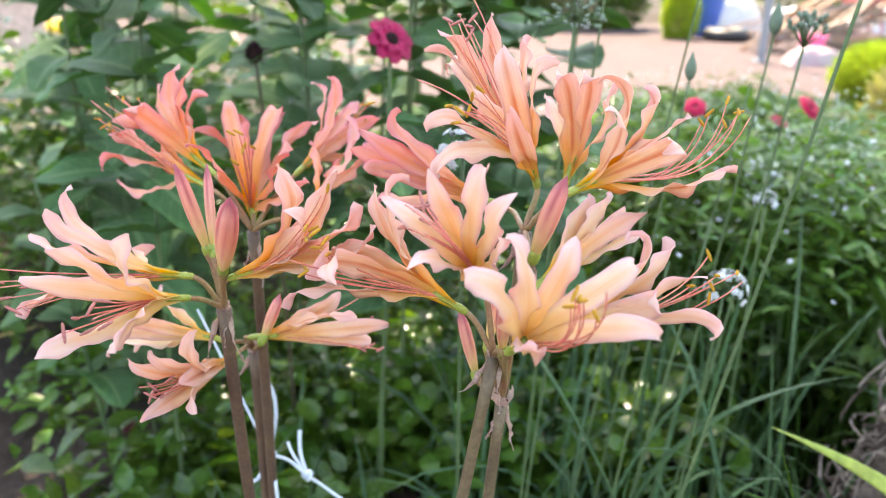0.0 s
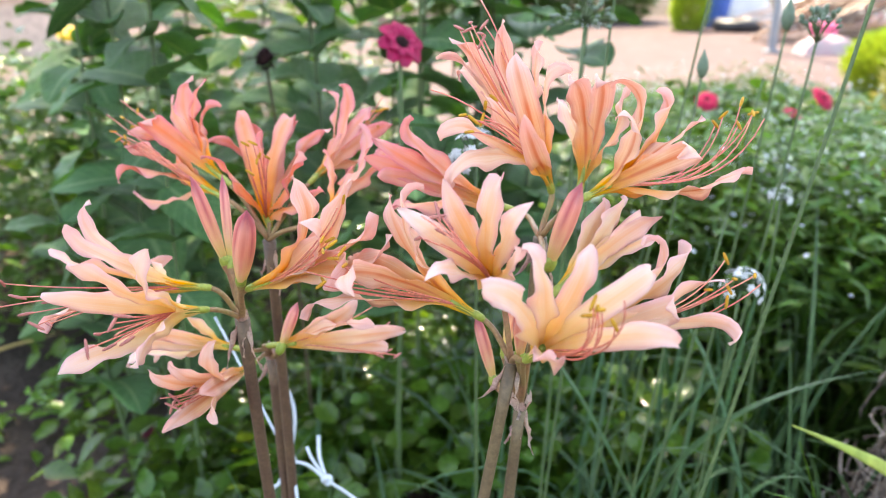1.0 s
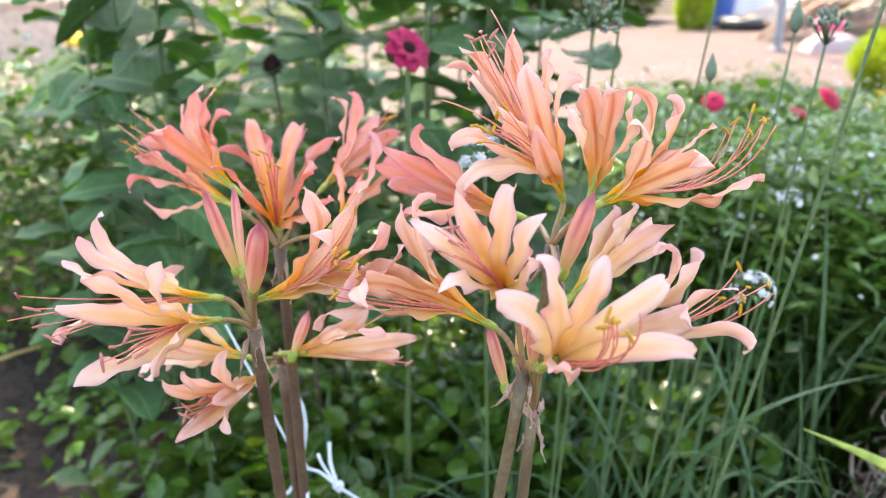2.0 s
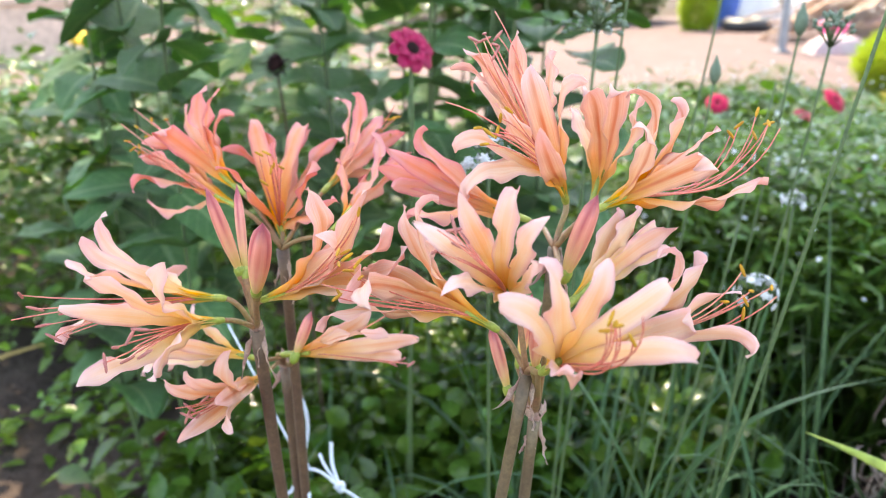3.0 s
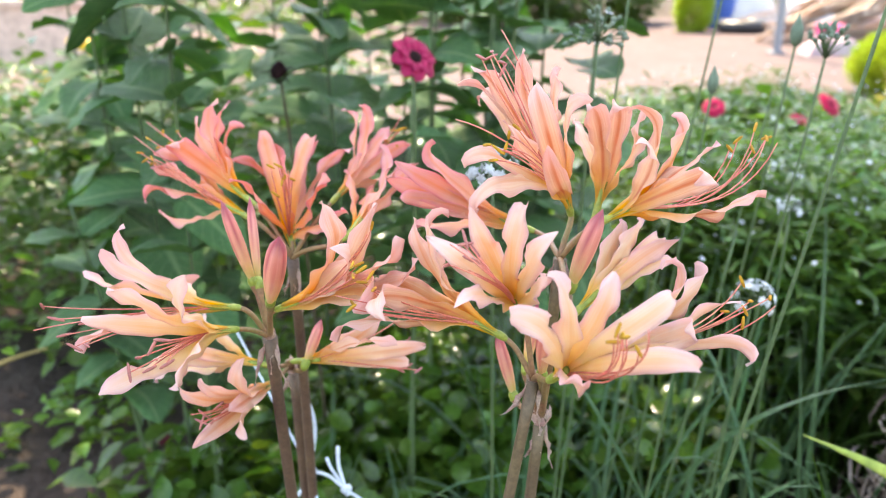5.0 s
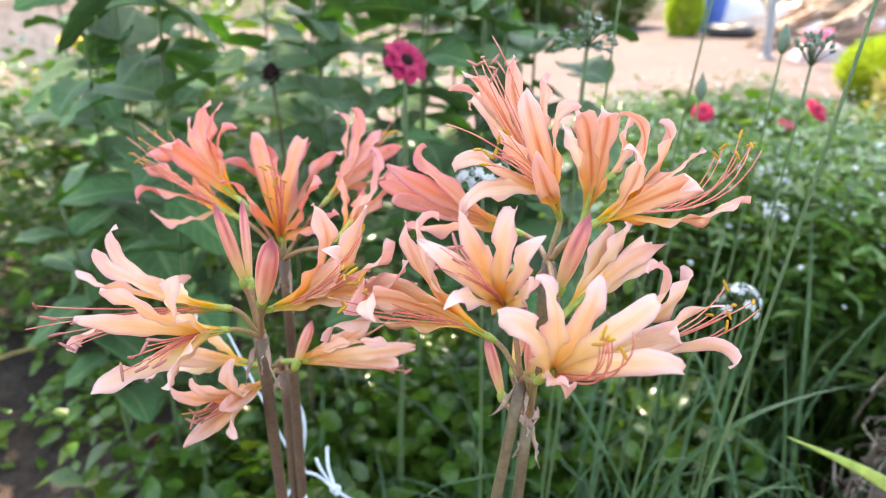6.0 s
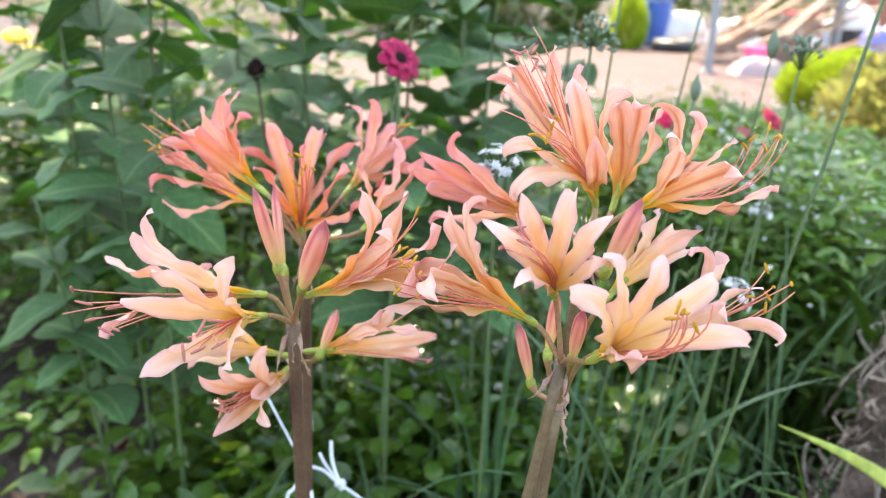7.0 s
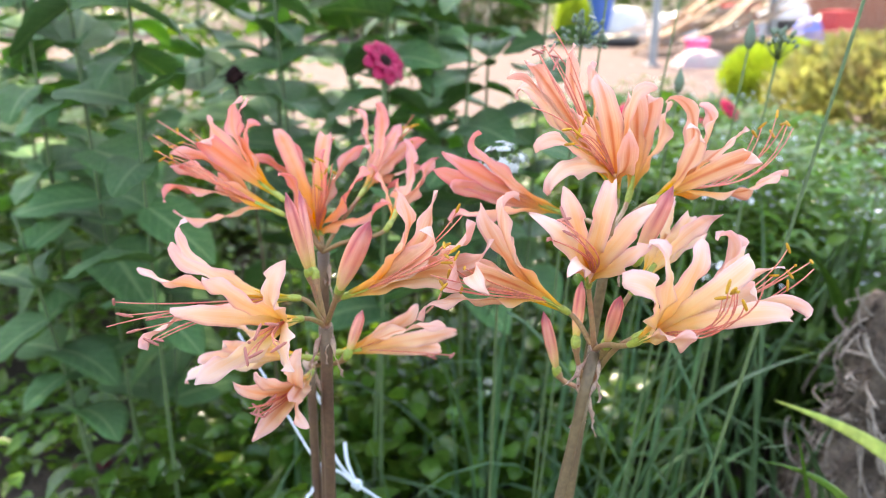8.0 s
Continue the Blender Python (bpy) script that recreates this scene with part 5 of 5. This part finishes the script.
blade_leaf("long_leaf", ((0.46, 0.50, 0.0), (0.45, 0.50, 0.27), (0.355, 0.50, 0.322), (0.240, 0.506, 0.366)), 0.019, DRY_BLADE, "arching green leaf blade yellowing towards its tip", 0.5, (0.15, 0.30, 0.9))
blade_leaf("long_leaf", ((0.36, 0.47, 0.0), (0.35, 0.46, 0.22), (0.31, 0.45, 0.325), (0.209, 0.46, 0.339)), 0.012, LEAF_WEED, "arching green leaf blade", 0.5, (0.15, 0.20, 0.9))
blade_leaf("long_leaf", ((0.30, 0.48, 0.0), (0.29, 0.47, 0.15), (0.262, 0.45, 0.30), (0.226, 0.455, 0.385)), 0.011, LEAF_WEED, "upright green leaf blade")
blade_leaf("long_leaf", ((0.12, 0.60, 0.0), (0.15, 0.60, 0.28), (0.22, 0.60, 0.335), (0.345, 0.60, 0.365)), 0.010, LEAF_CHIVE, "blue-green strap leaf bent almost level")
blade_leaf("long_leaf", ((0.02, 0.58, 0.42), (0.06, 0.58, 0.40), (0.12, 0.56, 0.30), (0.20, 0.55, 0.12)), 0.007, LEAF_CHIVE, "thin bent blue-green leaf hanging over")
blade_leaf("long_leaf", ((0.52, 0.80, 0.0), (0.50, 0.80, 0.25), (0.46, 0.78, 0.40), (0.36, 0.76, 0.42)), 0.032, LEAF_DARK, "broad dark green leaf blade")
blade_leaf("dry_leaf", ((-1.0, 1.09, 0.0), (-0.93, 1.10, 0.06), (-0.85, 1.116, 0.079), (-0.765, 1.132, 0.098)), 0.011, STRAW, "dry straw-coloured leaf blade over the soil", 0.4, (0.1, -0.5, 0.8))


def stump():
    """A gnarled grey root stock, ridged and hollowed, with ragged fibrous bark."""
    at = Vector((0.492, 0.655, 0))
    ob = empty("tree_stump", at, "gnarled weathered grey stump with ragged fibrous bark", "stump")
    verts, faces, n, m = [], [], 60, 96

    def surface(a, s):
        d = Vector((math.cos(a), math.sin(a), 0))
        lump = noise.noise((d.x * 1.6, d.y * 1.6, s * 2.2)) * 0.034
        ridge = noise.noise((d.x * 7 + s * 1.5, d.y * 7, s * 2.0)) * 0.022
        fine = noise.noise((d.x * 22 + s * 3, d.y * 22, s * 7)) * 0.010 + noise.noise((d.x * 55, d.y * 55, s * 24)) * 0.004
        r = 0.130 - 0.060 * s ** 1.2 + lump + ridge + fine
        z = -0.02 + s * (0.365 + 0.08 * noise.noise((d.x * 2.5, d.y * 2.5, 7)))
        return Vector((d.x * r + 0.02 * s, d.y * r, z))

    for i in range(n + 1):
        for k in range(m):
            p = surface(2 * math.pi * k / m, i / n)
            if i == n:
                p = Vector((0.02 + (p.x - 0.02) * 0.25, p.y * 0.25, p.z - 0.04))
            verts.append(p)
    for i in range(n):
        for k in range(m):
            a, b = i * m + k, i * m + (k + 1) % m
            faces.append((a, b, b + m, a + m))
    faces.append(tuple(n * m + k for k in range(m)))
    part("wood", mesh("wood", verts, faces, BARK), ob)
    r = random.Random(4)
    for k in range(420):
        a, s = r.uniform(2.0, 5.6), r.uniform(0.05, 0.97)
        base = surface(a, s)
        d = Vector((math.cos(a), math.sin(a), 0))
        t = Vector((-d.y, d.x, 0))
        end = base + t * r.uniform(-0.05, 0.05) + Vector((0, 0, r.uniform(-0.08, 0.05))) + d * r.uniform(-0.004, 0.022)
        v, f = tube_data(bez(base - d * 0.004, base + d * 0.012, end + d * r.uniform(0, 0.014), end, 5), [0.0014 * r.uniform(0.4, 1.5)] * 5 + [0.0004], 4)
        part("bark_strand", mesh("bark_strand", v, f, BARK_FIBRE if k % 3 else BARK), ob)
    for k in range(16):
        a, s = r.uniform(2.4, 5.2), r.uniform(0.3, 0.98)
        base = surface(a, s)
        d = Vector((math.cos(a), math.sin(a), 0.3))
        v, f = tube_data([base - d * 0.01, base + d * 0.006, base + d * 0.018 + Vector((0, 0, r.uniform(-0.01, 0.02)))], [0.010, 0.006, 0.001], 5)
        part("splinter", mesh("splinter", v, f, BARK, False), ob)


stump()


def cord(points, radius, label, knots=()):
    """A thin cord along a run of points with knots."""
    pts = [Vector(p) for p in points]
    ob = empty("cord", pts[0], label, "cord", "white cords")
    line = []
    for i in range(len(pts) - 1):
        a, b = pts[max(i - 1, 0)], pts[i]
        c, d = pts[i + 1], pts[min(i + 2, len(pts) - 1)]
        line += bez(b, b + (c - a) / 6, c - (d - b) / 6, c, 6)[:-1]
    line.append(pts[-1])
    v, f = tube_data([p - pts[0] for p in line], [radius] * len(line), 7)
    part("strand", mesh("strand", v, f, STRING), ob)
    for at, size in knots:
        c = Vector(at) - pts[0]
        loop = [c + Vector((size * math.cos(q), size * 0.5 * math.sin(2 * q), size * math.sin(q))) * 0.7 for q in [k * math.pi / 8 for k in range(17)]]
        v, f = tube_data(loop, [size * 0.65] * 17, 7)
        part("knot", mesh("knot", v, f, STRING), ob)
    return ob


cord([(-0.1458, 0.4728, 0.4128), (-0.1372, 0.4722, 0.3941), (-0.1352, 0.4708, 0.3752), (-0.1379, 0.4688, 0.3561), (-0.1398, 0.4638, 0.3431), (-0.1472, 0.4574, 0.3278), (-0.1533, 0.4493, 0.3075), (-0.158, 0.45, 0.15), (-0.16, 0.46, -0.01)], 0.0014, "white plastic cord tied round the lily stems", [((-0.1398, 0.4638, 0.3431), 0.004)])
cord([(-0.1398, 0.4638, 0.3431), (-0.1272, 0.4681, 0.3366), (-0.1137, 0.4697, 0.3225), (-0.0993, 0.4757, 0.3057), (-0.0658, 0.4860, 0.2659), (0.0, 0.53, 0.15), (0.03, 0.55, -0.01)], 0.0013, "white plastic cord running off to one side", [((-0.1137, 0.4697, 0.3225), 0.0036)])
cord([(-0.1137, 0.4697, 0.3225), (-0.1210, 0.4794, 0.3365), (-0.1234, 0.4893, 0.3494)], 0.0015, "short white cord end")
cord([(-0.1137, 0.4697, 0.3225), (-0.1263, 0.4781, 0.3345), (-0.1322, 0.4852, 0.3407)], 0.0013, "short white cord end")
cord([(-0.1398, 0.4638, 0.3431), (-0.1352, 0.4586, 0.3276), (-0.1312, 0.4500, 0.3031), (-0.12, 0.45, 0.1), (-0.12, 0.46, -0.01)], 0.0013, "white plastic cord hanging to the ground")
cord([(-0.205, 0.51, 0.44), (-0.1926, 0.5025, 0.4201), (-0.1709, 0.4889, 0.3845), (-0.1515, 0.4767, 0.3527), (-0.1398, 0.4638, 0.3431)], 0.0009, "thin pale cord stretched behind the stems")

daisy_bloom("marigold", (-1.50, 2.56, 0.50), 0.045, 14, YELLOW_BLOOM, YELLOW_BLOOM, "yellow marigold bloom behind the zinnias", (0.5, 0.1), rows=3, group="yellow blooms")
daisy_bloom("marigold", (-1.42, 2.50, 0.46), 0.040, 14, YELLOW_BLOOM, YELLOW_BLOOM, "yellow marigold bloom behind the zinnias", (0.5, 0.1), rows=3, group="yellow blooms")
daisy_bloom("marigold", (-1.55, 2.40, 0.40), 0.03, 14, YELLOW_BLOOM, YELLOW_BLOOM, "yellow marigold bloom behind the zinnias", (0.5, 0.1), rows=3, group="yellow blooms")
daisy_bloom("zinnia_flower", (-1.2, 1.9, 0.38), 0.025, 10, ROSE_BLOOM, SEED_DARK, "pale pink bloom among dark leaves", (0.4, 0.1))
daisy_bloom("zinnia_flower", (0.55, 1.48, 0.43), 0.02, 10, CRIMSON_BLOOM, SEED_DARK, "small magenta zinnia bloom", (0.4, 0.1))
daisy_bloom("zinnia_flower", (0.62, 1.25, 0.375), 0.020, 12, CRIMSON_BLOOM, SEED_DARK, "crimson red zinnia bloom by the airy shrub", (0.8, 0.1), rows=3)


def seed_head(at, radius):
    at = Vector(at)
    foot = Vector((at.x + 0.02, at.y, 0))
    ob, top = stalk("dried_flower", foot, at, 0.0022, "dried dark brown zinnia seed head on its stalk", "flower", (0.01, 0, 0), "dried blooms", STALK_BROWN)
    v, f = tube_data([top + Vector((0, 0, z * radius)) for z in (-0.6, -0.2, 0.3, 0.8)], [radius * q for q in (0.2, 0.6, 0.6, 0.15)], 9)
    part("core", mesh("core", v, f, SEED_DARK), ob)
    r = random.Random(2)
    v, f, _ = sheet_data([Vector((0, 0, 0)), Vector((0.5, 0, 0.08)), Vector((1, 0, -0.1))], [Vector((0, 1, 0))] * 3, [0.25, 0.35, 0.05], 0.4, 0.03, 2)
    scale_mesh = mesh("dry_petal", v, f, SEED_DARK)
    for k in range(26):
        m = Matrix.Translation(top) @ Euler((0, r.uniform(-0.9, 0.7), r.uniform(0, 6.3))).to_matrix().to_4x4() @ Matrix.Scale(radius * r.uniform(0.8, 1.3), 4)
        part("dry_petal", scale_mesh, ob, "", m)


seed_head((-0.267, 0.878, 0.598), 0.017)
